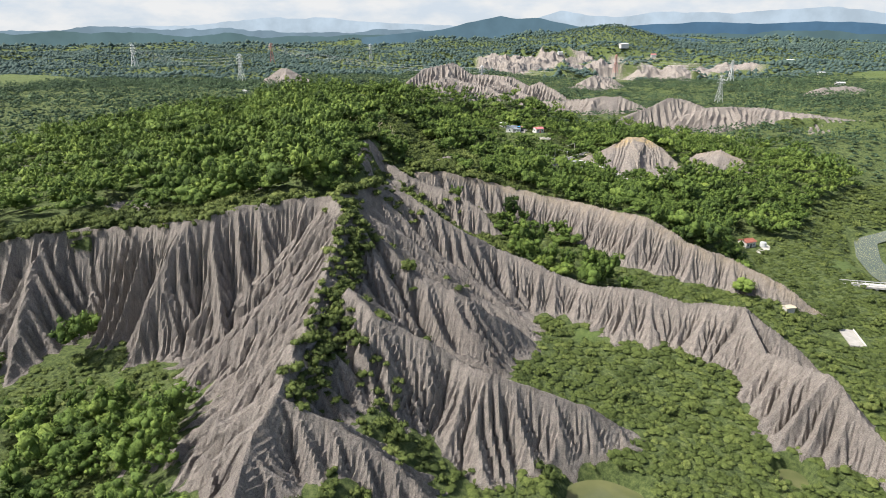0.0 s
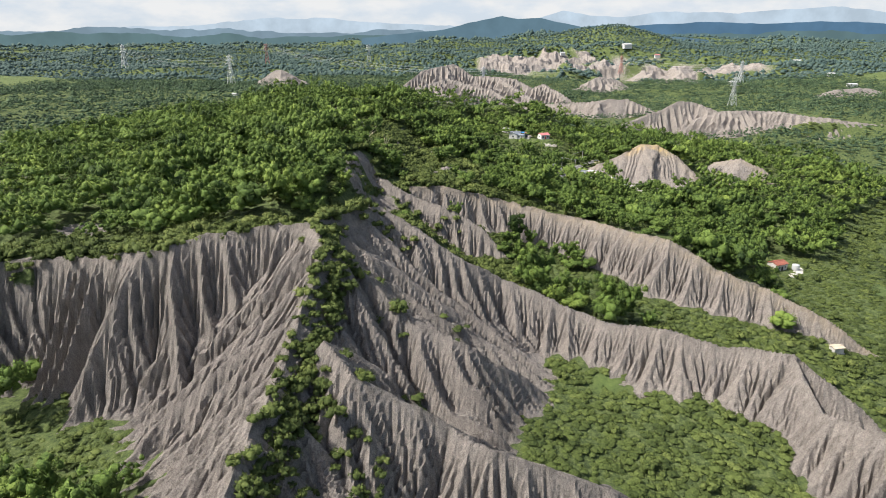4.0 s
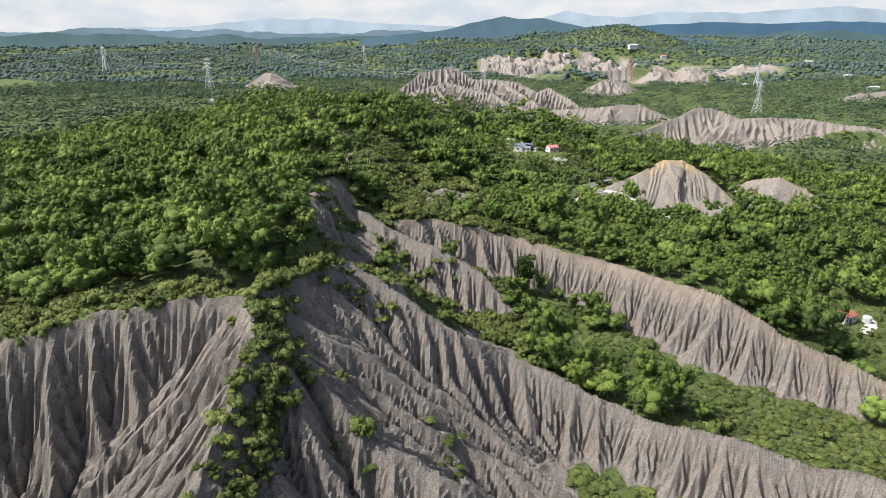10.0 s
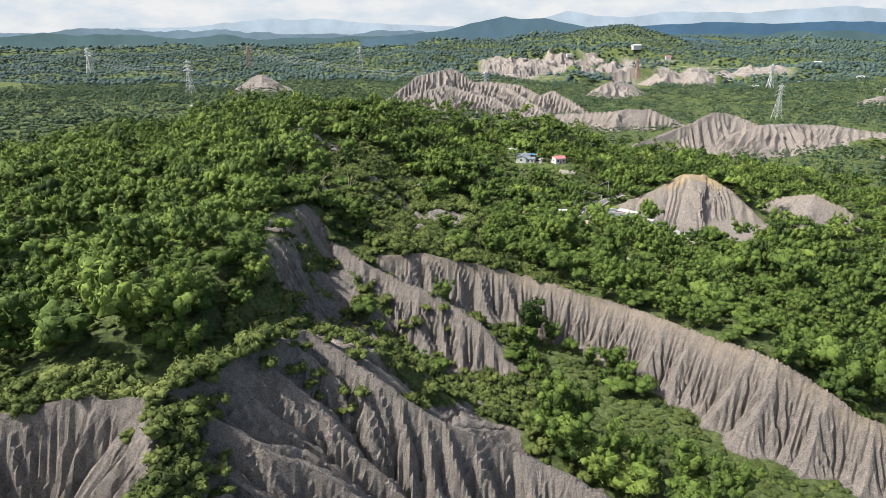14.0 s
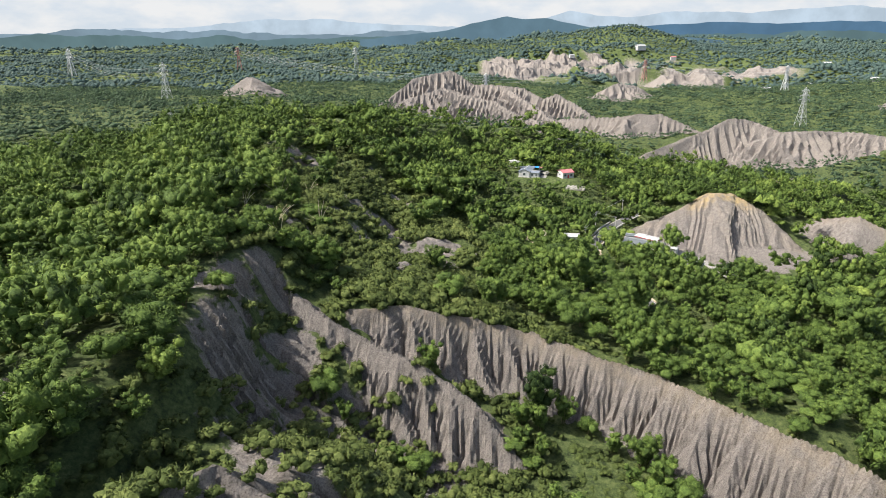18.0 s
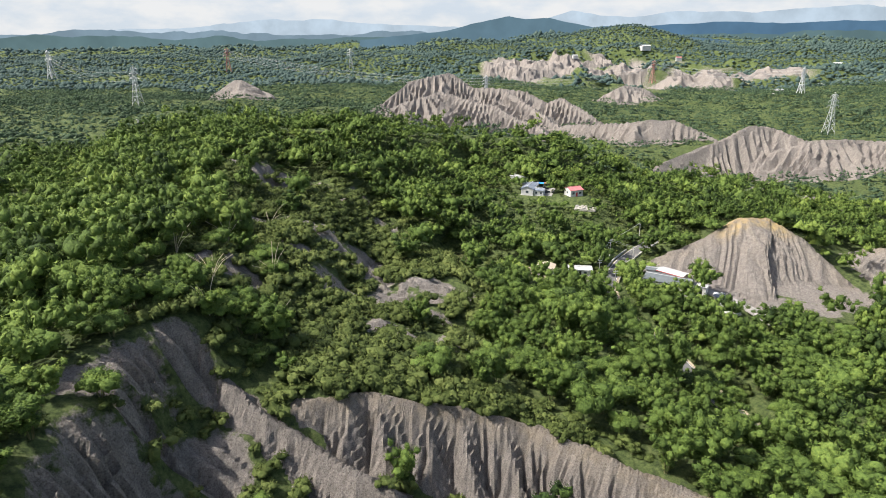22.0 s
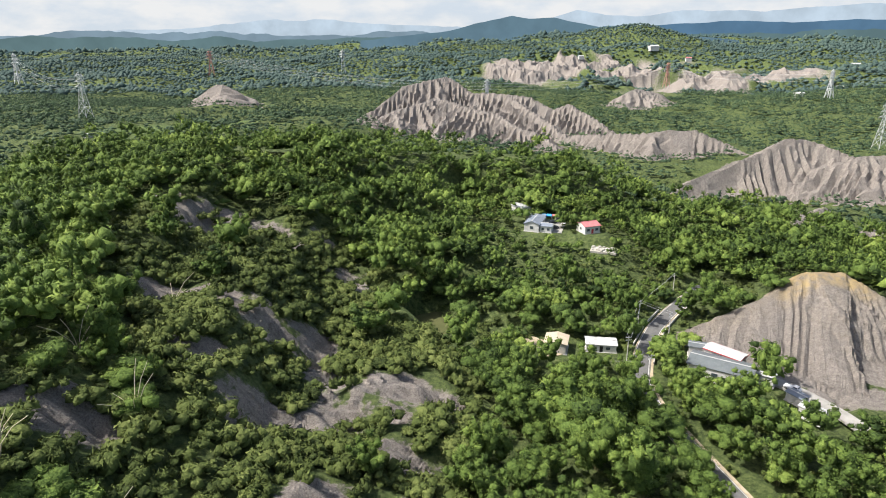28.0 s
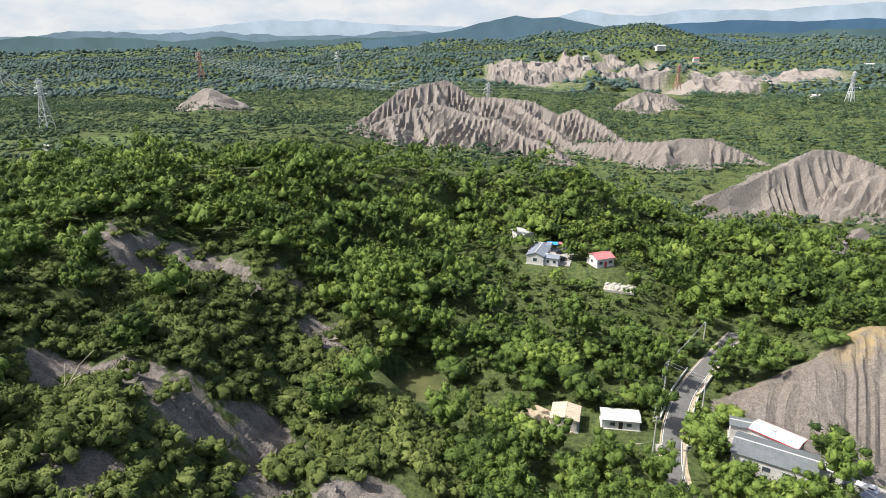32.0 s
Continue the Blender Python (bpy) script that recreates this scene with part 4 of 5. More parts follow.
def plant():
    x, y = spread_over(-330, 330, 90, 680, 5.7, rng)
    tall, low = woods(x, y)
    west = (x < -22) & (y > 225) & (y < 430)
    keep = tall & in_sight(x, y) & (path_gap(x, y) < 300) & (rng.uniform(0, 1, len(x)) > np.where(west, 0.22, 0.14) + 0.18 * soft_noise(x, y, 16, 58, 2))
    x, y = x[keep], y[keep]
    single = (np.abs(x - 45) < 95) & (y > 290) & (y < 440) & (rng.uniform(0, 1, len(x)) < 0.8)
    single &= np.cumsum(single) <= 290
    clumps = ((-12, 300), (0, 293), (5, 292), (-17, 304), (92, 426), (98, 424), (103, 420), (88, 431), (34, 299), (29, 302), (31, 296), (27, 298), (58, 289), (53, 291), (63, 286), (60, 293), (56, 286))
    for tx, ty in [*zip(x[single], y[single]), *clumps]:
        single_tree(tx, ty)
    x, y = x[~single], y[~single]
    near = path_gap(x, y) < 112
    places = np.stack([x, y, lookup(gz, x, y) - 0.3], 1)
    size = rng.uniform(0.75, 1.5, len(x)) * (1.1 + 0.3 * soft_noise(x, y, 40, 44, 2)) * np.where((x < -22) & (y > 225) & (y < 430), 1.08, 1.0) * stunted(x, y)
    for name, kinds, sel in (("bamboo_wood", NEAR_KINDS, near), ("bamboo_wood_beyond", MID_KINDS, ~near & (path_gap(x, y) < 180)), ("hillside_wood", HILL_KINDS, path_gap(x, y) >= 180)):
        v, f, t, up = scattered(kinds, places[sel], size[sel], rng.uniform(0.6, 1.2, sel.sum()), rng)
        ob = new(name, sheet(name, v, f, [BAMBOO], {"tint": t}, True, up))
        tagged(ob, "dense bright green bamboo and broadleaf woodland on hillsides", "woodland", kind="stuff")
    x, y = spread_over(-700, 800, 180, 1400, 9.6, rng)
    tall, low = woods(x, y)
    keep = tall & in_sight(x, y) & (path_gap(x, y) >= 300)
    x, y = x[keep], y[keep]
    places = np.stack([x, y, lookup(gz, x, y) - 0.3], 1)
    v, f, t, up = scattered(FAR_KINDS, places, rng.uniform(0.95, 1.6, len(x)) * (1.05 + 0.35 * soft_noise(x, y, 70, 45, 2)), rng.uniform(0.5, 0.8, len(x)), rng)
    tagged(new("far_wood", sheet("far_wood", v, f, [FAR_LEAF_HAZED], {"tint": t}, True, up)), "distant green woodland covering rolling hills, tinted with haze", "woodland", kind="stuff")
    x, y = spread_over(-2100, 2300, 1400, 2900, 13.5, rng)
    bare = lookup(gbare, x, y)
    keep = in_sight(x, y) & (bare < 0.3) & (soft_noise(x, y, 160, 77, 2) > -0.75)
    x, y = x[keep], y[keep]
    places = np.stack([x, y, lookup(gz, x, y) - 0.5], 1)
    ex, ey = spread_over(-3300, 3400, 2900, 4600, 32, rng)
    places = np.concatenate([places, np.stack([ex, ey, lookup(gz, ex, ey) - 0.5], 1)])
    x, y = places[:, 0], places[:, 1]
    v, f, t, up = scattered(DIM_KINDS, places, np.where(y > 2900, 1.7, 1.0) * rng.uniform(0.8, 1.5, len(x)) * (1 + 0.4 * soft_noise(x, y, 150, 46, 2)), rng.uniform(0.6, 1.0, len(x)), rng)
    tagged(new("horizon_wood", sheet("horizon_wood", v, f, [HORIZON_LEAF_HAZED], {"tint": t}, True, up)), "green woods towards the horizon, tinted with haze", "woodland", kind="stuff")
    x, y = spread_over(-205, 230, 85, 520, 3.2, rng)
    tall, low = woods(x, y)
    keep = low & in_sight(x, y)
    x, y = x[keep], y[keep]
    size = rng.uniform(0.6, 1.3, len(x))
    plains = len(x)
    for line, count, reach, big in ((RIM_HEDGE, 420, 2.6, 1.5), (CLIFF_HEDGE, 120, 1.6, 1.1), (SPINE_HEDGE, 150, 2.6, 1.2)):
        f = rng.uniform(0, len(line) - 1.001, count)
        k = f.astype(int)
        pts = np.array(line)
        p = pts[k] + (f - k)[:, None] * (pts[k + 1] - pts[k])
        x = np.append(x, p[:, 0] + rng.normal(0, reach, count))
        y = np.append(y, p[:, 1] + rng.normal(0, reach, count) + (1.5 if line is RIM_HEDGE else 0))
        size = np.append(size, rng.uniform(0.7, 1.2, count) * big)
    hedge = np.arange(len(x)) >= plains
    size *= np.where((x > -12) & (y < 240), 1.3, np.where((x < 30) & (y > 330), 1.5, np.where((x < 30) & (y > 245), 1.15, 1.0)))
    ex, ey = spread_over(228, 420, 180, 480, 5.5, rng)
    keep = woods(ex, ey)[1] & in_sight(ex, ey)
    x, y, size = np.append(x, ex[keep]), np.append(y, ey[keep]), np.append(size, rng.uniform(1.2, 2.2, keep.sum()))
    ex, ey = spread_over(160, 430, 560, 740, 6.0, rng)
    keep = woods(ex, ey)[1] & (soft_noise(ex, ey, 14, 83, 2) > -0.15)
    x, y, size = np.append(x, ex[keep]), np.append(y, ey[keep]), np.append(size, rng.uniform(1.4, 2.4, keep.sum()))
    hedge = np.append(hedge, np.zeros(len(x) - len(hedge), bool))
    places = np.stack([x, y, lookup(gz, x, y) - 0.15], 1)
    bushy = hedge | ((x < 40) & (y > 240) & (y < 520)) | ((x < -10) & ((x > -60) | (y > 205))) | (rng.uniform(0, 1, len(x)) < 0.06)
    for name, kinds, sel, label in (("scrub", SHRUB_KINDS, ~bushy, "low dense green scrub on the valley floor"), ("bushes", HEDGE_KINDS, bushy, "leafy green bushes along the ridge crests and slopes")):
        v, f, t, up = scattered(kinds, places[sel], size[sel], rng.uniform(0.7, 1.2, sel.sum()), rng)
        tagged(new(name, sheet(name, v, f, [BUSH], {"tint": t}, True, up)), label, "scrub", kind="stuff")
    x, y = spread_over(-130, 165, 225, 590, 4.6, rng)
    keep = woods(x, y)[0] & in_sight(x, y)
    x, y = x[keep], y[keep]
    v, f, t, up = scattered([round_crown(rng, 2, 0, 7, 2.2, 2.6, 0.7) for k in range(4)], np.stack([x, y, lookup(gz, x, y) - 0.2], 1), rng.uniform(0.7, 1.3, len(x)), rng.uniform(0.6, 1.1, len(x)), rng)
    tagged(new("undergrowth", sheet("undergrowth", v, f, [BUSH], {"tint": t}, True, up)), "dense dark green undergrowth below the woods", "undergrowth", kind="stuff")


plant()


# ---- water ----
def pool(name, x, y, z, r, label, stretch=1.0, turn=0.0):
    bm = bmesh.new()
    n = 40
    ring = []
    for k in range(n):
        a = 2 * math.pi * k / n
        q = r * (1 + 0.16 * math.sin(3 * a + x) + 0.08 * math.sin(5 * a))
        ring.append(bm.verts.new((q * stretch * math.cos(a), q * math.sin(a), 0)))
    bm.faces.new(ring)
    bm.transform(pose(x, y, z, 0, 0, turn))
    tagged(part(name, bm, WATER), label, "water", kind="structure")


pool("pond_water", 15.5, 476, -7.4, 10.5, "still murky green pond among trees", 1.1, 60)
pool("wash_water", 40, 128, -26.8, 13.5, "olive green pond at the foot of the ridges", 1.3, 10)
pool("small_water", 92, 138, -26.2, 5.0, "small olive pond in scrub", 1.2, 40)
pool("puddle_water", 45, 434.5, -8.9, 3.2, "brown puddle under trees", 1.2, 120)


def ribbon(name, line, width, mat, lift, label, category, offset=0.0, thick=0.0, step=2.0):
    """A strip along a line of (x, y, z)."""
    pts = []
    for a, b in zip(line, line[1:]):
        n = max(1, int(math.dist(a, b) / step))
        pts += [Vector(a).lerp(Vector(b), k / n) for k in range(n)]
    pts.append(Vector(line[-1]))
    for turn in range(3):
        pts = [pts[0]] + [(p * 2 + q + r) / 4 for p, q, r in zip(pts[1:], pts, pts[2:])] + [pts[-1]]
    bm = bmesh.new()
    rows = []
    for k, p in enumerate(pts):
        d = (pts[min(k + 1, len(pts) - 1)] - pts[max(k - 1, 0)])
        side = Vector((d.y, -d.x, 0)).normalized()
        c = p + side * offset + Vector((0, 0, lift))
        row = [c - side * width / 2, c + side * width / 2]
        if thick:
            row += [c + side * width / 2 - Vector((0, 0, thick)), c - side * width / 2 - Vector((0, 0, thick))]
        rows.append([bm.verts.new(q) for q in row])
    for a, b in zip(rows, rows[1:]):
        n = len(a)
        for i in range(n if thick else 1):
            bm.faces.new((a[i], a[(i + 1) % n], b[(i + 1) % n], b[i]))
    if thick:
        bm.faces.new(rows[0])
        bm.faces.new(rows[-1])
    ob = part(name, bm, mat)
    return tagged(ob, label, category, kind="structure")


ribbon("road", ROAD[:13], 4.9, ASPHALT, 0.12, "narrow grey asphalt country road", "road", 0, 0.5)
ribbon("road_shoulder", ROAD[:13], 6.2, SHOULDER, 0.05, "dusty tan road shoulder", "road", 0.35, 0.5)
ribbon("road_line_west", ROAD[:13], 0.14, PAINT, 0.125, "faded white edge line", "road marking", -2.2)
ribbon("road_line_east", ROAD[:13], 0.14, PAINT, 0.125, "faded white edge line", "road marking", 2.2)
ribbon("road_wall_east", ROAD[7:12], 0.3, CONCRETE, 0.85, "low concrete wall along the road", "wall", 3.5, 1.6)
ribbon("road_wall_west", ROAD[8:11], 0.3, CONCRETE, 0.85, "low concrete wall along the road", "wall", -3.4, 1.6)
ribbon("drive", [(92, 449, -6.6), (100, 447, -6.6), (108, 443, -6.6), (114, 437.5, -6.9), (119, 431, -7.3), (123, 423, -7.6), (126, 413, -8)], 4.4, PALE_YARD, 0.18, "pale concrete drive below the hill", "pavement", 0, 0.6)
ribbon("side_lane", [(76, 447.2, -6.4), (73, 447.6, -6.6), (69.5, 448.2, -7)], 3.0, PALE_YARD, 0.1, "short pale lane joining the road", "pavement", 0, 0.4)
ribbon("hut_yard", [(36, 468.5, -7.6), (44, 466.5, -7.5), (50, 463, -7.4), (55, 453.8, -7.4)], 5.5, SHOULDER, 0.14, "bare earth yard round the hut", "pavement", 0, 0.5)
ribbon("farm_track", [(158, 300, -20.2), (165, 306, -20), (170, 314, -19.8), (175, 326, -19.6), (172, 340, -19.2)], 4.2, CONCRETE, 0.3, "curving grey farm track", "pavement", 0, 0.6)
ribbon("river_water", RIVER, 11.0, WATER, -0.45, "calm grey river between meadows", "water")


# ---- buildings ----
def building(name, x, y, z, turn, length, width, height, rise, roof, wall, label, category="house", ribs=8, windows=(), doors=(), open_front=False):
    """A gabled building: walls, two roof slopes, ridge cap, gables, windows with frames, doors with handles."""
    home = tagged(new(name), label, category)
    home.matrix_basis = pose(x, y, z, 0, 0, turn)
    t = 0.2
    sides = [("wall", (length, t, height), (0, width / 2 - t / 2, height / 2)), ("wall", (t, width - 2 * t, height), (length / 2 - t / 2, 0, height / 2)),
             ("wall", (t, width - 2 * t, height), (-length / 2 + t / 2, 0, height / 2))]
    if not open_front:
        sides.append(("wall", (length, t, height), (0, -width / 2 + t / 2, height / 2)))
    for n, size, at in sides:
        part(n, block(size, at), wall, home)
    for sx in (-1, 1):
        bm = bmesh.new()
        a = [bm.verts.new((sx * length / 2 - sx * e, yy, zz)) for e in (0, t) for yy, zz in ((-width / 2, height), (width / 2, height), (0, height + rise))]
        bm.faces.new(a[:3])
        bm.faces.new(a[3:])
        for i in range(3):
            bm.faces.new((a[i], a[(i + 1) % 3], a[3 + (i + 1) % 3], a[3 + i]))
        part("gable", bm, wall, home)
    left, right, cap = gable(length, width, rise, 0.12, height + 0.06, 0.35)
    half = width / 2 + 0.35
    for sgn, bm in ((1, left), (-1, right)):
        slope = part("roof_slope", bm, roof, home)
        for k in range(ribs):
            seam = block((0.07, math.hypot(half, rise) - 0.04, 0.07), (-(length / 2) + (k + 0.5) * length / ribs, 0, 0.09))
            seam.transform(pose(0, sgn * half / 2, height + 0.06 + rise / 2, -sgn * math.degrees(math.atan2(rise, half))))
            part("seam", seam, roof, slope)
    part("ridge_cap", cap, WHITE_ROOF if roof in (GREY_ROOF, SLATE_ROOF) else roof, home)
    part("floor_slab", block((length + 0.6, width + 0.6, 0.3), (0, 0, -0.1)), CONCRETE, home)
    for side, u, w, h in windows:
        ob = part("window", block((w, 0.06, h) if side in "ns" else (0.06, w, h), (u, (width / 2 + 0.02) * (1 if side == "n" else -1), height * 0.55) if side in "ns"
                  else ((length / 2 + 0.02) * (1 if side == "e" else -1), u, height * 0.55)), GLASS, home, "dark window pane")
        edge = []
        for k in (-1, 1):
            edge.append(block((w + 0.16, 0.1, 0.08) if side in "ns" else (0.1, w + 0.16, 0.08), (0, 0, k * (h / 2 + 0.04))))
            edge.append(block((0.08, 0.1, h) if side in "ns" else (0.1, 0.08, h), (k * (w / 2 + 0.04), 0, 0) if side in "ns" else (0, k * (w / 2 + 0.04), 0)))
        fr = joined(*edge)
        c = sum((Vector(v.co) for v in ob.data.vertices), Vector()) / 8
        fr.transform(Matrix.Translation(c))
        part("window_frame", fr, WHITE_ROOF, ob)
    for side, u in doors:
        d = part("door", block((1.0, 0.07, 2.05), (u, (width / 2 + 0.03) * (1 if side == "n" else -1), 1.05)), RED_TRIM if roof is RED_ROOF else DARK, home, "plain closed door")
        part("handle", block((0.05, 0.06, 0.16), (u + 0.4, (width / 2 + 0.09) * (1 if side == "n" else -1), 1.0)), STEEL, d)
    if open_front:
        for k in range(4):
            part("post", block((0.14, 0.14, height), (-length / 2 + 0.2 + k * (length - 0.4) / 3, -width / 2 + 0.15, height / 2)), STEEL, home)
        # added dark sheet before the back wall, imitating the shade inside
        part("back_shade", block((length - 0.6, 0.05, height - 0.3), (0, width / 2 - 0.4, height / 2)), DARK, home)
    return home


# Workshop row below the yellow hill.
building("workshop", 98.6, 440.3, -6.6, -32, 16.6, 8.6, 3.9, 1.2, GREY_ROOF, WHITE_WALL, "long workshop with a grey metal roof and pale ridge", "workshop", 14,
         (("s", -5, 1.6, 1.1), ("s", -1, 1.6, 1.1), ("s", 3, 1.6, 1.1), ("e", 1.5, 1.2, 1.0)), (("s", 6),))
building("store_shed", 102.4, 447.3, -6.4, -47, 10.4, 4.9, 4.0, 0.5, WHITE_ROOF, WHITE_WALL, "white-roofed store shed with a red roof edge", "shed", 9, (("s", -2, 1.2, 1.0), ("e", 0, 1.0, 1.0)), (("s", 2),))
building("annex_shed", 96.3, 452.3, -6.4, -22, 4.8, 3.8, 3.6, 0.4, GREY_ROOF, WHITE_WALL, "small grey-roofed shed at the end of the row", "shed", 5, (("s", 0, 1.0, 0.9),))
building("end_shed", 109.8, 437.2, -6.8, -38, 4.4, 3.2, 2.9, 0.35, WHITE_ROOF, WHITE_WALL, "small white shed beside the drive", "shed", 4, (), (("s", 0.5),))
building("lower_shed", 114.6, 421.6, -7.8, -58, 5.6, 3.4, 2.8, 0.4, WHITE_ROOF, WHITE_WALL, "low pale-roofed shed beside the drive", "shed", 5, (("s", 0, 1.2, 0.9),))
building("dark_shed", 114.0, 428.4, -7.4, -62, 4.6, 2.8, 2.4, 0.35, SLATE_ROOF, WHITE_WALL, "low dark-roofed shed beside the drive", "shed", 5)
trim = tagged(new("roof_fascia"), "thin red metal fascia along the white shed", "fascia")
trim.matrix_basis = pose(102.4, 447.3, -6.4, 0, 0, -47)
for k, (sz, at) in enumerate((((11.2, 0.08, 0.22), (0, -2.86, 4.0)), ((11.2, 0.08, 0.22), (0, 2.86, 4.0)), ((0.08, 5.6, 0.2), (5.6, 0, 4.05)))):
    part("strip", block(sz, at), RED_TRIM, trim)
unit = tagged(new("roof_fan"), "square metal roof fan on the white shed", "roof fan")
unit.matrix_basis = pose(101.6, 447.9, -2.05, 0, 0, -47)
part("casing", block((0.9, 0.9, 0.5), (0, 0, 0.25), 0, 0.04), STEEL, unit)
part("cowl", block((1.05, 1.05, 0.1), (0, 0, 0.56), 0, 0.03), WHITE_ROOF, unit)

# Hut and its neighbour by the road.
building("open_hut", 55.2, 458.6, -7.5, 75, 6.6, 6.6, 3.3, 0.8, TAN_ROOF, CONCRETE, "open-fronted hut with a cream metal roof", "hut", 6, open_front=True)
building("white_hut", 68.8, 458.2, -7.2, -8, 9.0, 5.0, 2.5, 0.5, WHITE_ROOF, WHITE_WALL, "low hut with a white sheet roof", "hut", 8, (("s", -2, 1.2, 0.9), ("s", 2, 1.2, 0.9)), (("s", 0),))


def tank(x, y, z, r, h, label):
    """A round water tank on a stand."""
    ob = tagged(new("water_tank"), label, "water tank")
    ob.matrix_basis = pose(x, y, z)
    bm = bmesh.new()
    bmesh.ops.create_cone(bm, segments=20, radius1=r, radius2=r, depth=h, cap_ends=True)
    bmesh.ops.bevel(bm, geom=[e for e in bm.edges if abs(e.verts[0].co.z - e.verts[1].co.z) < 0.01], offset=0.12 * r, segments=2, affect="EDGES")
    bm.transform(pose(0, 0, h / 2 + 0.6))
    part("drum", bm, STEEL, ob)
    bm = bmesh.new()
    bmesh.ops.create_cone(bm, segments=16, radius1=r * 0.35, radius2=r * 0.3, depth=0.15, cap_ends=True)
    bm.transform(pose(0, 0, h + 0.66))
    part("lid", bm, STEEL, ob)
    for k in range(4):
        part("leg", block((0.1, 0.1, 0.7), (0.6 * r * (1 if k % 2 else -1), 0.6 * r * (1 if k // 2 else -1), 0.3)), STEEL, ob)


tank(67.3, 461.6, at_ground(67.3, 461.6), 0.6, 1.5, "round steel water tank behind the white hut")
tank(165.2, 309.6, -20.2, 1.6, 2.4, "squat round water tank beside the farm track")

# Hamlet.
Z = 4.5
building("grey_house", 58.8, 548.8, Z, 70, 12.0, 6.4, 3.4, 1.3, SLATE_ROOF, WHITE_WALL, "white house with a blue-grey gabled roof", "house", 10,
         (("s", -3.5, 1.4, 1.2), ("s", 0.0, 1.4, 1.2), ("s", 3.5, 1.4, 1.2), ("w", 0, 1.4, 1.2)), (("s", 1.8),))
building("house_wing", 63.4, 544.0, Z, -20, 5.0, 4.6, 2.8, 0.8, SLATE_ROOF, WHITE_WALL, "low wing with a blue-grey roof and white walls", "house", 5, (("s", -1.2, 1.0, 1.0), ("s", 1.2, 1.0, 1.0)))
building("back_house", 60.6, 559.6, Z, -12, 8.6, 3.4, 2.8, 0.5, SLATE_ROOF, WHITE_WALL, "narrow grey-roofed outbuilding behind the yard", "house", 7, (("s", -2, 1.0, 0.9), ("s", 2, 1.0, 0.9)))
building("white_outhouse", 55.2, 573.4, 5.0, -60, 8.4, 5.0, 3.0, 0.7, WHITE_ROOF, WHITE_WALL, "small white-roofed house among trees", "house", 7, (("s", 0, 1.2, 1.0),), (("s", 2.2),))
building("red_house", 81.2, 543.6, Z, 20, 7.2, 7.0, 3.2, 1.3, RED_ROOF, WHITE_WALL, "house with a pinkish red metal roof", "house", 8, (("s", -2, 1.3, 1.1), ("s", 2, 1.3, 1.1), ("w", 0, 1.2, 1.0)), (("s", 0),))
part("yard_paving", block((14, 20, 0.4), (65.4, 552.4, Z - 0.02), -16), PALE_YARD)
tagged(bpy.data.objects["yard_paving"], "pale paved yard between the houses", "pavement", kind="structure")
tarp = tagged(new("shade_canopy"), "bright blue tarpaulin canopy on posts", "canopy")
tarp.matrix_basis = pose(65.8, 561.0, Z + 0.2, 0, 0, -12)
part("sheet", block((4.4, 2.8, 0.08), (0, 0, 2.3), 0, 0, (6, 0)), BLUE, tarp, "blue tarpaulin")
for k in range(4):
    part("post", block((0.07, 0.07, 2.4), (2.1 * (1 if k % 2 else -1), 1.3 * (1 if k // 2 else -1), 1.15)), STEEL, tarp)
awning = tagged(new("awning"), "small red awning beside the canopy", "awning")
awning.matrix_basis = pose(69.2, 561.8, Z + 0.2, 0, 0, -12)
part("sheet", block((1.8, 2.2, 0.08), (0, 0, 2.0), 0, 0, (8, 0)), RED_ROOF, awning, "red sheet")
for k in range(4):
    part("post", block((0.07, 0.07, 2.0), (0.8 * (1 if k % 2 else -1), 1.0 * (1 if k // 2 else -1), 1.0)), STEEL, awning)


def car(x, y, z, turn, paint, label, van=False):
    """A parked car: body, cabin, windows, wheels, lamps."""
    ob = tagged(new("pickup_truck" if van else "car"), label, "truck" if van else "car")
    ob.matrix_basis = pose(x, y, z, 0, 0, turn)
    part("body", block((4.3, 1.75, 0.62), (0, 0, 0.62), 0, 0.12), paint, ob)
    cab = block((1.5 if van else 2.3, 1.55, 0.62), (0.9 if van else -0.2, 0, 1.22), 0, 0.16)
    part("cabin", cab, paint, ob)
    for sy in (-1, 1):
        part("side_window", block((1.1 if van else 1.8, 0.03, 0.4), (0.9 if van else -0.2, sy * 0.775, 1.24)), GLASS, ob)
    part("windscreen", block((0.04, 1.3, 0.44), (1.64 if van else 0.96, 0, 1.22)), GLASS, ob)
    for sx in (-1, 1):
        for sy in (-1, 1):
            bm = bmesh.new()
            bmesh.ops.create_cone(bm, segments=14, radius1=0.32, radius2=0.32, depth=0.22, cap_ends=True)
            bm.transform(pose(sx * 1.35, sy * 0.8, 0.32, 90))
            w = part("wheel", bm, RUBBER, ob, "black tyre")
            bm = bmesh.new()
            bmesh.ops.create_cone(bm, segments=10, radius1=0.19, radius2=0.19, depth=0.24, cap_ends=True)
            bm.transform(pose(sx * 1.35, sy * 0.8, 0.32, 90))
            part("rim", bm, STEEL, w)
    for sy in (-1, 1):
        part("headlight", block((0.06, 0.32, 0.16), (2.14, sy * 0.6, 0.72)), WHITE_ROOF, ob)
    return ob


car(68.2, 555.4, Z + 0.18, 20, CAR_DARK, "dark car parked in the paved yard")
car(67.2, 547.0, Z + 0.18, 25, CAR_DARK, "dark car parked in the paved yard")
car(71.0, 560.4, Z + 0.18, 75, CAR_DARK, "dark car parked beside the awning")
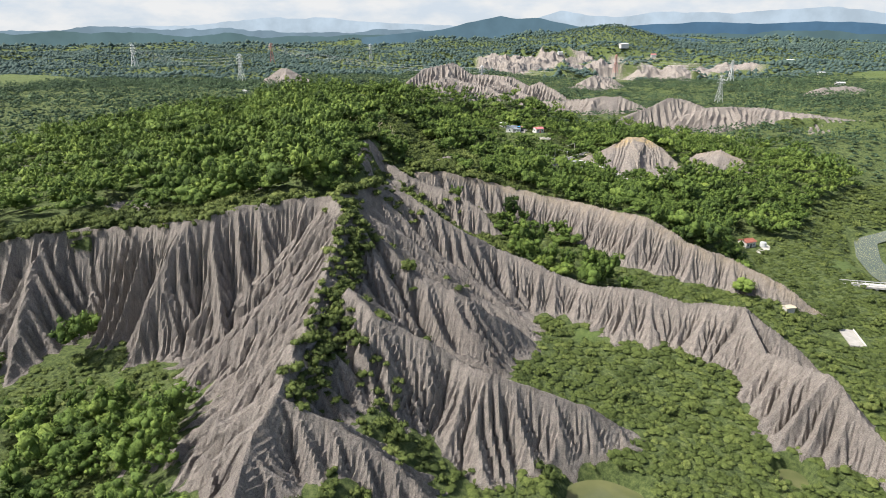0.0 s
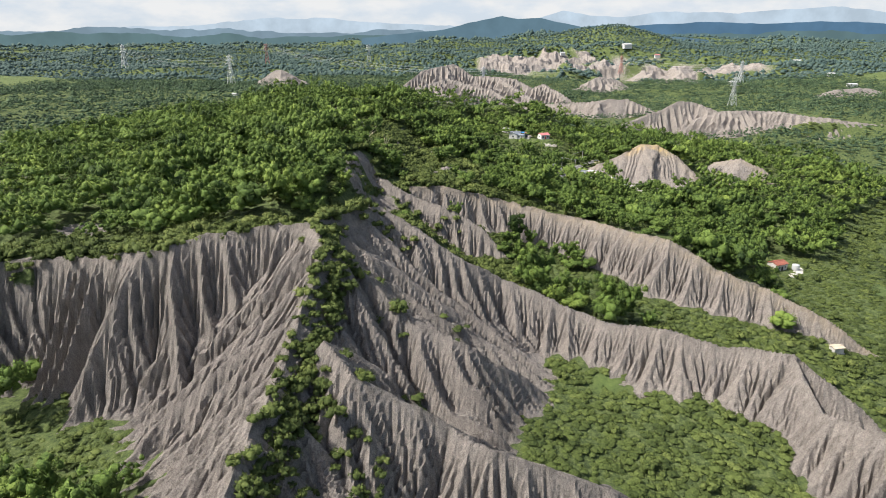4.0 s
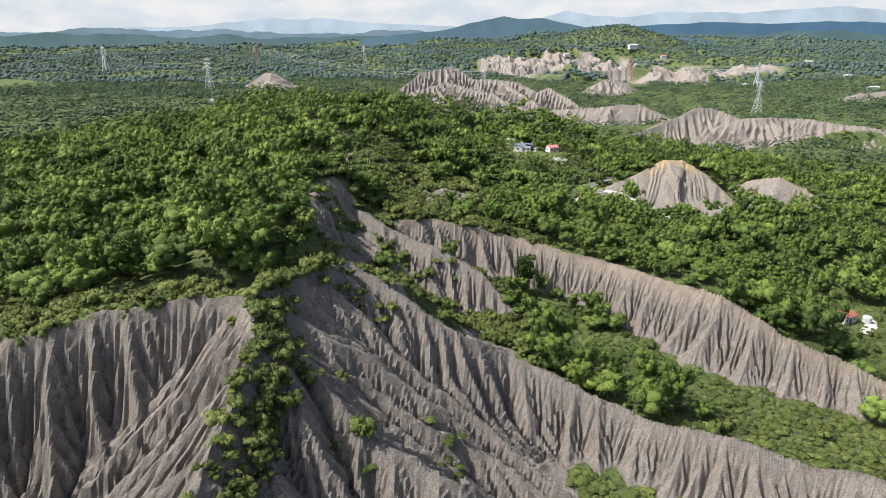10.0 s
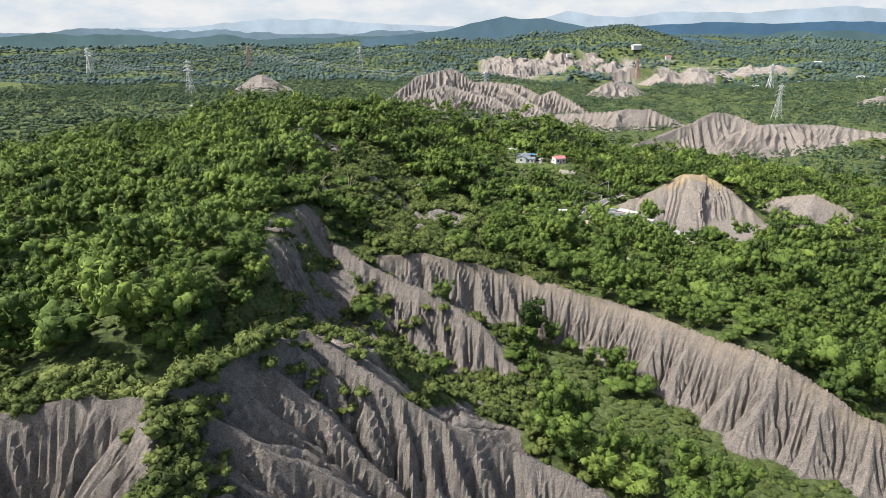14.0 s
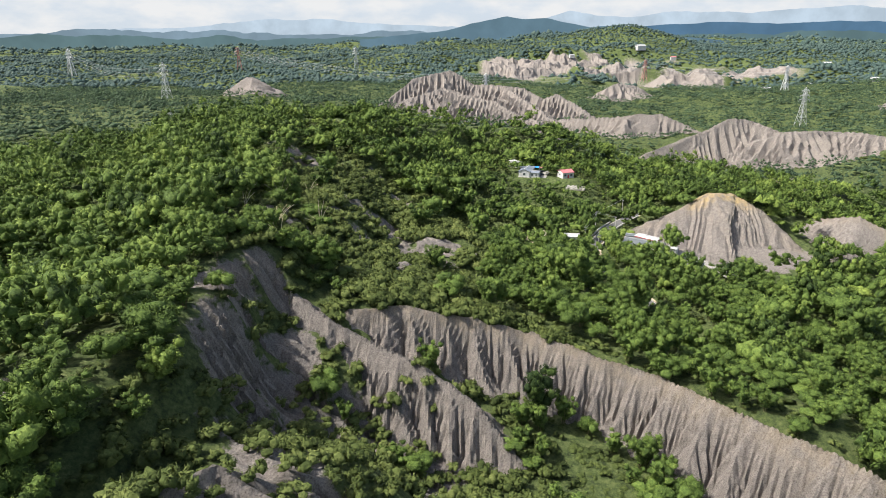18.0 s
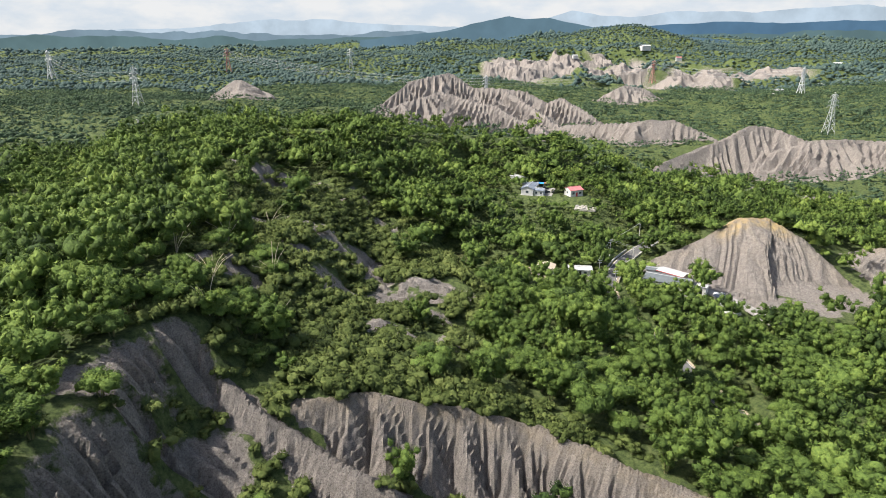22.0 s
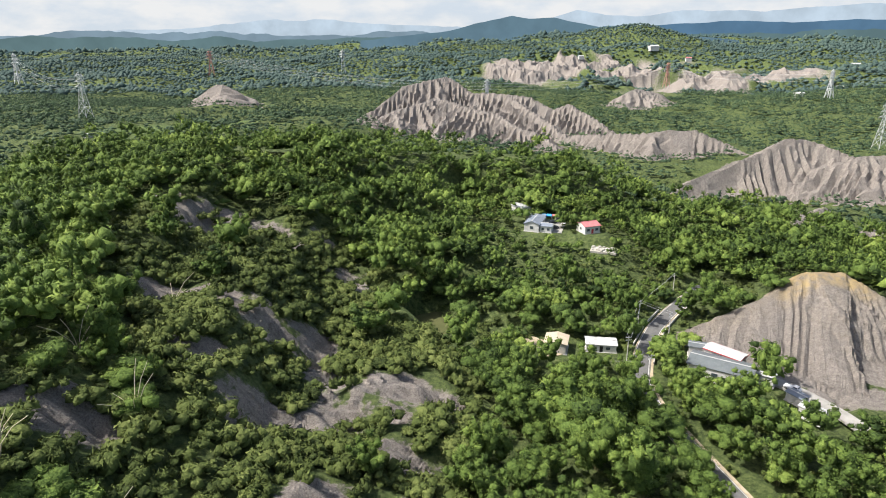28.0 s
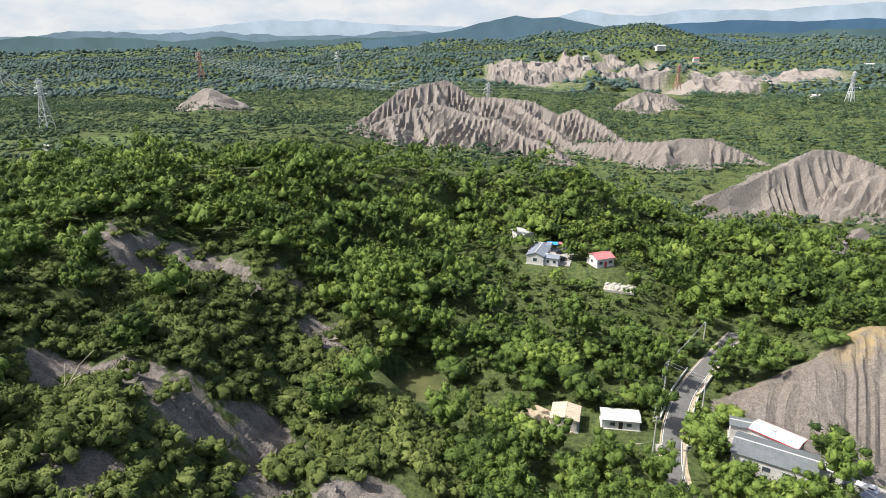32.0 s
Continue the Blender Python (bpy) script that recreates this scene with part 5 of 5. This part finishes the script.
car(115.4, 433.6, -6.75, -50, CAR_WHITE, "white pickup truck parked on the drive", True)

# House by the farm track, slab and bridge.
building("farm_house", 157.6, 311.6, -20.1, 25, 7.0, 5.4, 3.0, 1.1, RUST_ROOF, CONCRETE, "small house with a rust-red roof", "house", 7, (("s", -2, 1.0, 1.0), ("s", 2, 1.0, 1.0)), (("s", 0),))
building("scrub_shed", 135.4, 226.8, at_ground(135.4, 226.8), 10, 3.6, 2.6, 2.0, 0.3, TAN_ROOF, CONCRETE, "small cream-roofed shed in scrub", "shed", 3)
slab = tagged(new("concrete_slab"), "pinkish concrete slab with a raised edge in scrub", "slab")
slab.matrix_basis = pose(149.6, 208.4, -21.0, 0, 0, -15)
part("deck", block((5.0, 14.0, 0.7), (0, 0, 0.2), 0, 0.04), PALE_YARD, slab)
part("edge_wall", block((0.3, 14.0, 0.6), (2.35, 0, 0.8), 0, 0.03), CONCRETE, slab)
bridge = tagged(new("road_bridge"), "pale concrete bridge with low rails over the river", "bridge")
bridge.matrix_basis = pose(206, 254, -20.6, 0, 0, -14)
part("deck", block((60, 5.0, 0.7), (0, 0, 0)), CONCRETE, bridge)
for sy in (-1, 1):
    rail = part("rail", block((60, 0.2, 0.25), (0, sy * 2.45, 1.1)), WHITE_ROOF, bridge)
    for k in range(20):
        part("baluster", block((0.2, 0.18, 0.9), (-28.5 + 3 * k, sy * 2.45, 0.6)), WHITE_ROOF, rail)
for k in (-16, -4, 8, 20):
    part("pier", block((0.9, 3.6, 6.0), (k, 0, -3.3)), CONCRETE, bridge)

# Stone terrace below the hamlet, and the heap of pale rocks by the drive.
terrace = tagged(new("stone_terrace"), "terrace of pale broken stone among trees", "terrace")
terrace.matrix_basis = pose(84.2, 525.4, at_ground(84.2, 525.4) + 0.1, 0, 0, -20)
part("base", block((10.4, 6.2, 1.0), (0, 0, 0), 0, 0.1), ROCK, terrace)
dice = random.Random(5)
for k in range(34):
    s0 = dice.uniform(0.5, 1.3)
    part("stone", block((s0, s0 * dice.uniform(0.6, 1), s0 * 0.7), (dice.uniform(-4.8, 4.8), dice.uniform(-2.8, 2.8), 0.6), dice.uniform(0, 90), s0 * 0.12), ROCK, terrace)
for k in range(22):
    s0 = dice.uniform(0.5, 1.3)
    rx, ry = 127 + dice.gauss(0, 1.6), 416 + dice.gauss(0, 2.2)
    ob = part("boulder", block((s0, s0 * dice.uniform(0.6, 1), s0 * 0.8), (0, 0, s0 * 0.3), dice.uniform(0, 90), s0 * 0.16, (dice.uniform(-20, 20), 0)), WHITE_WALL)
    ob.matrix_basis = pose(rx, ry, at_ground(rx, ry))
    tagged(ob, "pale angular boulder heaped beside the drive", "boulder", "boulders by the drive")


# ---- pylons and poles ----
def pylon(x, y, base, height, turn, paint, label, fine=True):
    """A lattice pylon: four legs, braces by bay, three cross arms with insulators, a peak."""
    ob = tagged(new("lattice_pylon"), label, "pylon", "power line pylons")
    ob.matrix_basis = pose(x, y, base, 0, 0, turn)
    foot, waist, r = height * 0.105, height * 0.035, max(0.10, height * 0.0045) * (1.0 if fine else 2.4)

    def corner(k, f):
        w = foot + (waist - foot) * min(1, f / 0.62)
        return Vector((w * (1 if k in (0, 3) else -1), w * (1 if k in (0, 1) else -1), height * f))
    for k in range(4):
        part("leg", joined(bar(corner(k, -0.04), corner(k, 0.62), r), bar(corner(k, 0.62), corner(k, 0.94), r * 0.8)), paint, ob)
    bays = (0.0, 0.2, 0.36, 0.5, 0.62, 0.73, 0.84, 0.94) if fine else (0.0, 0.3, 0.62, 0.94)
    for f0, f1 in zip(bays, bays[1:]):
        for k in range(4):
            n = (k + 1) % 4
            for a, b in ((corner(k, f0), corner(n, f1)), (corner(n, f0), corner(k, f1)), (corner(k, f1), corner(n, f1))):
                part("brace", bar(a, b, r * 0.5, 3), paint, ob)
    part("peak", joined(*[bar(corner(k, 0.94), (0, 0, height), r * 0.6, 3) for k in range(4)]), paint, ob)
    for f, reach in ((0.66, 0.17), (0.78, 0.145), (0.90, 0.12)):
        for sx in (-1, 1):
            tip = Vector((sx * height * reach, 0, height * f + 0.2))
            rods = []
            for k in ((0, 3) if sx > 0 else (1, 2)):
                rods += [bar(corner(k, f), tip, r * 0.6, 3), bar(corner(k, f + 0.045), tip, r * 0.6, 3)]
            arm = part("cross_arm", joined(*rods), paint, ob)
            part("insulator", bar(tip, tip - Vector((0, 0, height * 0.05)), r * 0.9, 6), WIRE, arm)
    return [(Matrix(ob.matrix_basis) @ Vector((sx * height * reach, 0, height * (f - 0.045) + 0.2))) for f, reach in ((0.66, 0.17), (0.78, 0.145), (0.90, 0.12)) for sx in (-1, 1)]


def wires(a, b, sag, r, label="sagging power cables between pylons"):
    ob = tagged(new("power_cables"), label, "cables")
    for p, q in zip(a, b):
        cu = [p.lerp(q, k / 10) - Vector((0, 0, sag * 4 * (k / 10) * (1 - k / 10))) for k in range(11)]
        bm = bmesh.new()
        rings = [[bm.verts.new(c + Vector((r * math.cos(a), r * math.sin(a) * 0.5, r * math.sin(a)))) for a in (0.5, 2.6, 4.7)] for c in cu]
        for u, v in zip(rings, rings[1:]):
            for i in range(3):
                bm.faces.new((u[i], u[(i + 1) % 3], v[(i + 1) % 3], v[i]))
        part("cable", bm, WIRE, ob)


GREY_PYLON = "grey steel lattice pylon standing among trees"
p_east = pylon(292, 685, 16, 28.5, 12, STEEL, GREY_PYLON)
p_west = pylon(-212, 688, 38, 27, -15, STEEL, GREY_PYLON)
p_far = pylon(457, 1039, 14, 31, 30, STEEL, GREY_PYLON, False)
p_red = pylon(290, 1105, 22, 29, 20, RED_STEEL, "red and grey lattice pylon on a distant ridge", False)
p_north = pylon(-129, 1181, 38, 29, 10, STEEL, GREY_PYLON, False)
p_northwest = pylon(-293, 1132, 38, 31, 10, RED_STEEL, "red and grey lattice pylon on a distant ridge", False)
p_outer = pylon(-485, 1036, 36, 33, -20, STEEL, GREY_PYLON, False)
p_mid = pylon(60, 1010, 8, 30, 20, STEEL, GREY_PYLON, False)
wires(p_mid, p_red, 7, 0.05)
wires(p_red, p_far, 6, 0.05)
wires(p_mid, p_northwest, 9, 0.05)
wires(p_west, p_outer, 9, 0.05)


def roadside_pole(x, y, height, turn):
    z = at_ground(x, y) - 0.4
    ob = tagged(new("utility_pole"), "slim concrete utility pole with a cross bar", "utility pole", "poles by the road")
    ob.matrix_basis = pose(x, y, z, 0, 0, turn)
    bm = bmesh.new()
    bmesh.ops.create_cone(bm, segments=10, radius1=0.19, radius2=0.12, depth=height, cap_ends=True)
    bm.transform(pose(0, 0, height / 2))
    part("shaft", bm, CONCRETE, ob)
    for zz in (height - 0.4, height - 1.3):
        arm = part("cross_bar", block((1.9, 0.1, 0.12), (0, 0, zz)), STEEL, ob)
        for k in (-0.8, -0.3, 0.3, 0.8):
            part("insulator", bar((k, 0, zz), (k, 0, zz + 0.25), 0.05, 6), WHITE_ROOF, arm)
    return [Vector((x, y, z + height - 0.15)) + Vector((k * math.cos(radians(turn)), k * math.sin(radians(turn)), 0)) for k in (-0.8, 0.8)]


poles = [roadside_pole(*p) for p in ((77.2, 436.0, 9.5, 10), (73.6, 446.0, 10.0, 10), (91.6, 464.2, 9.0, 45), (84.0, 472.0, 9.5, 40), (103.5, 497.0, 9.5, 45))]
wires(poles[1], poles[3], 0.5, 0.03, "thin cables between roadside poles")
wires(poles[3], poles[2], 0.2, 0.03, "thin cables between roadside poles")
wires(poles[3], poles[4], 0.5, 0.03, "thin cables between roadside poles")


# ---- dry stalks, palm, far houses ----
def dry_stalks(x, y, count, label="pale dead bamboo stalks leaning out of the wood"):
    z = at_ground(x, y)
    ob = tagged(new("dead_bamboo"), label, "bamboo", "dead bamboo in the wood")
    ob.matrix_basis = pose(x, y, z)
    for k in range(count):
        a, reach, top = dice.uniform(0, 6.28), dice.uniform(2, 6), dice.uniform(6, 11)
        pts = [Vector((reach * f ** 1.8 * math.cos(a), reach * f ** 1.8 * math.sin(a), top * f - 1.2 * f ** 3)) for f in (0, 0.35, 0.7, 1.0)]
        part("stalk", joined(*[bar(p, q, 0.09 - 0.02 * i, 4) for i, (p, q) in enumerate(zip(pts, pts[1:]))]), STRAW, ob)


for x, y, n in ((-38, 352, 7), (-30, 372, 6), (-46, 385, 6), (-52, 366, 5), (-34, 338, 5), (-60, 402, 5), (-44, 420, 4), (-24, 348, 4)):
    dry_stalks(x, y, n)


def palm(x, y, height):
    ob = tagged(new("palm_tree"), "tall palm with drooping green fronds", "palm")
    z = at_ground(x, y)
    ob.matrix_basis = pose(x, y, z)
    bm = bmesh.new()
    bmesh.ops.create_cone(bm, segments=8, radius1=0.24, radius2=0.15, depth=height, cap_ends=True)
    bm.transform(pose(0, 0, height / 2))
    part("trunk", bm, BARK, ob)
    for k in range(13):
        a = k * 2.4
        bm = bmesh.new()
        rows = []
        for f in (0, 0.3, 0.6, 0.85, 1.0):
            c = Vector((3.4 * f * math.cos(a), 3.4 * f * math.sin(a), height + 0.9 * math.sin(f * 2.6) - 1.5 * f * f))
            w = Vector((-math.sin(a), math.cos(a), 0)) * 0.5 * math.sin(0.25 + 2.7 * f)
            rows.append([bm.verts.new(c - w - Vector((0, 0, 0.2))), bm.verts.new(c), bm.verts.new(c + w - Vector((0, 0, 0.2)))])
        for p, q in zip(rows, rows[1:]):
            for i in range(2):
                bm.faces.new((p[i], p[i + 1], q[i + 1], q[i]))
        part("frond", bm, BUSH, ob)


palm(71.7, 587, 9)
palm(66.5, 589, 7)


def far_house(x, y, w, d, h, roof, label):
    z = float(lookup(gz, x, y)) - 1
    ob = tagged(new("far_house"), label, "house", "scattered far houses")
    ob.matrix_basis = pose(x, y, z, 0, 0, dice.uniform(-30, 30))
    part("wall", block((w, d, h), (0, 0, h / 2)), WHITE_WALL, ob)
    left, right, cap = gable(w, d, h * 0.25, 0.3, h, 0.5)
    part("roof_slope", left, roof, ob)
    part("roof_slope", right, roof, ob)
    cap.free()


for x, y, w, d, h, roof in ((620, 2280, 30, 16, 14, WHITE_ROOF), (700, 2200, 16, 12, 10, RED_ROOF), (560, 1300, 14, 10, 7, WHITE_ROOF), (740, 1500, 16, 10, 8, WHITE_ROOF), (820, 1420, 12, 9, 7, WHITE_ROOF),
                            (900, 1700, 18, 12, 9, WHITE_ROOF), (380, 2150, 14, 10, 9, WHITE_ROOF), (700, 1150, 14, 9, 6, WHITE_ROOF), (-204, 672, 5, 3.5, 3, WHITE_ROOF), (1000, 1900, 20, 12, 9, WHITE_ROOF)):
    far_house(x, y, w, d, h, roof, "small white house far off among trees")


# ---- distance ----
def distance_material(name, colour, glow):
    """Far land seen through miles of air: that haze is painted in as a glowing colour."""
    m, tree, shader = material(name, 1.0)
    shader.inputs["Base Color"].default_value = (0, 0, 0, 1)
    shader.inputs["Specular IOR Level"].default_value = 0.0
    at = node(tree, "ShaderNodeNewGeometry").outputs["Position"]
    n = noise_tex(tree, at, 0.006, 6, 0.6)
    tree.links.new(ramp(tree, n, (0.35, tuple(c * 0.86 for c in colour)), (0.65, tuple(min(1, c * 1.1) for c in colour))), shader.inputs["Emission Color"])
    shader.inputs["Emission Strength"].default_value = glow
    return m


def mountain(name, y, profile, mat, rough, seed, label):
    """A long mountain with thickness: its crest as (x, height), broken by noise."""
    xs = np.arange(profile[0][0], profile[-1][0], 14.0)
    top = np.interp(xs, [p[0] for p in profile], [p[1] for p in profile])
    top = top + rough * (soft_noise(xs, xs * 0, 240, seed, 5) + 0.35 * soft_noise(xs, xs * 0, 60, seed + 1, 3))
    rows = []
    for f, drop in ((-1.0, 0.0), (-0.55, 0.5), (-0.2, 0.86), (0.0, 1.0), (0.5, 0.3), (0.8, 0.0)):
        jag = 0.10 * soft_noise(xs, xs * 0 + f * 300, 130, seed + 3, 3) * (1 - abs(f))
        rows.append(np.stack([xs, np.full(xs.shape, y + f * 140), -60 + (top + 60) * np.clip(drop + (jag if drop not in (0.0, 1.0) else 0), 0, 1)], 1))
    n = len(xs)
    v = np.concatenate(rows)
    k = (0.985 * y / np.hypot(v[:, 0], v[:, 1]))[:, None]
    v = np.array([0, 0, 85]) + (v - np.array([0, 0, 85])) * k
    f = (np.arange(len(rows) - 1)[:, None] * n + np.arange(n - 1)[None]).reshape(-1, 1) + np.array([0, 1, n + 1, n])
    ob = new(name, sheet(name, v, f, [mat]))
    return tagged(ob, label, "mountain", kind="structure")


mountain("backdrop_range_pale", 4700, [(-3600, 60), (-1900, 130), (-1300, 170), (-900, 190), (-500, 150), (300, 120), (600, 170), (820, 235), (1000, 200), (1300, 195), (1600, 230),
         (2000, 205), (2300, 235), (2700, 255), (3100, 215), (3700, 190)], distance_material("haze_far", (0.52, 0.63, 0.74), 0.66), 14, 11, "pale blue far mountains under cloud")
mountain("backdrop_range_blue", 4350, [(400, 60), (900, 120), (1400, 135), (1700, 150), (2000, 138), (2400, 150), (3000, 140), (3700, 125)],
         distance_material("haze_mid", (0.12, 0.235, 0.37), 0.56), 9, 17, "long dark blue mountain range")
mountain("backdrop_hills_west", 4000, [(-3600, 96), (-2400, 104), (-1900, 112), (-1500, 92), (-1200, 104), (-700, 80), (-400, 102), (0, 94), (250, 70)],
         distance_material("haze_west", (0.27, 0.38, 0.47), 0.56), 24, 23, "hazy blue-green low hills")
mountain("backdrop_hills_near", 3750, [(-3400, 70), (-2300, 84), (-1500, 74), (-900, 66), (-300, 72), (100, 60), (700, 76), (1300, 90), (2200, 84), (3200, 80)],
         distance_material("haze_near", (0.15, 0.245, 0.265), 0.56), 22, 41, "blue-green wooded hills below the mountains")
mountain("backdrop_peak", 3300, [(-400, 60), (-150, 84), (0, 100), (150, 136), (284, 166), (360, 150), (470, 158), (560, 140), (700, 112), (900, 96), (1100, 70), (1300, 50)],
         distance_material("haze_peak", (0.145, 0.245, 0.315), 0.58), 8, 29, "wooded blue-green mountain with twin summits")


def cloud_sheet():
    """The cloudy band of sky above the horizon."""
    m, tree, shader = material("cloudy_sky", 1.0)
    shader.inputs["Base Color"].default_value = (0, 0, 0, 1)
    at = node(tree, "ShaderNodeNewGeometry").outputs["Position"]
    puffs = noise_tex(tree, node(tree, "ShaderNodeMapping", {"Vector": at, "Scale": (1, 1, 2.6)}).outputs[0], 0.0022, 8, 0.6)
    z = node(tree, "ShaderNodeSeparateXYZ", {0: at}).outputs[2]
    lift = node(tree, "ShaderNodeMapRange", {"Value": z, "From Min": 60.0, "From Max": 420.0}).outputs[0]
    clear = ramp(tree, lift, (0.0, (0.66, 0.73, 0.80)), (0.5, (0.66, 0.74, 0.83)), (1.0, (0.70, 0.77, 0.85)))
    white = ramp(tree, puffs, (0.38, (0.0, 0.0, 0.0)), (0.6, (1, 1, 1)))
    tree.links.new(mix(tree, white, clear, (0.86, 0.87, 0.88)), shader.inputs["Emission Color"])
    shader.inputs["Emission Strength"].default_value = 0.63
    turn = np.linspace(-1.25, 1.25, 60)
    v = np.concatenate([np.stack([4870 * np.sin(turn), 4870 * np.cos(turn), np.full(60, h)], 1) for h in (-120, 250, 600, 1100)])
    f = (np.arange(3)[:, None] * 60 + np.arange(59)[None]).reshape(-1, 1) + np.array([0, 1, 61, 60])
    ob = new("backdrop_sky", sheet("backdrop_sky", v, f, [m]))
    tagged(ob, "bright hazy sky with white cloud banks", "sky", kind="structure")


cloud_sheet()
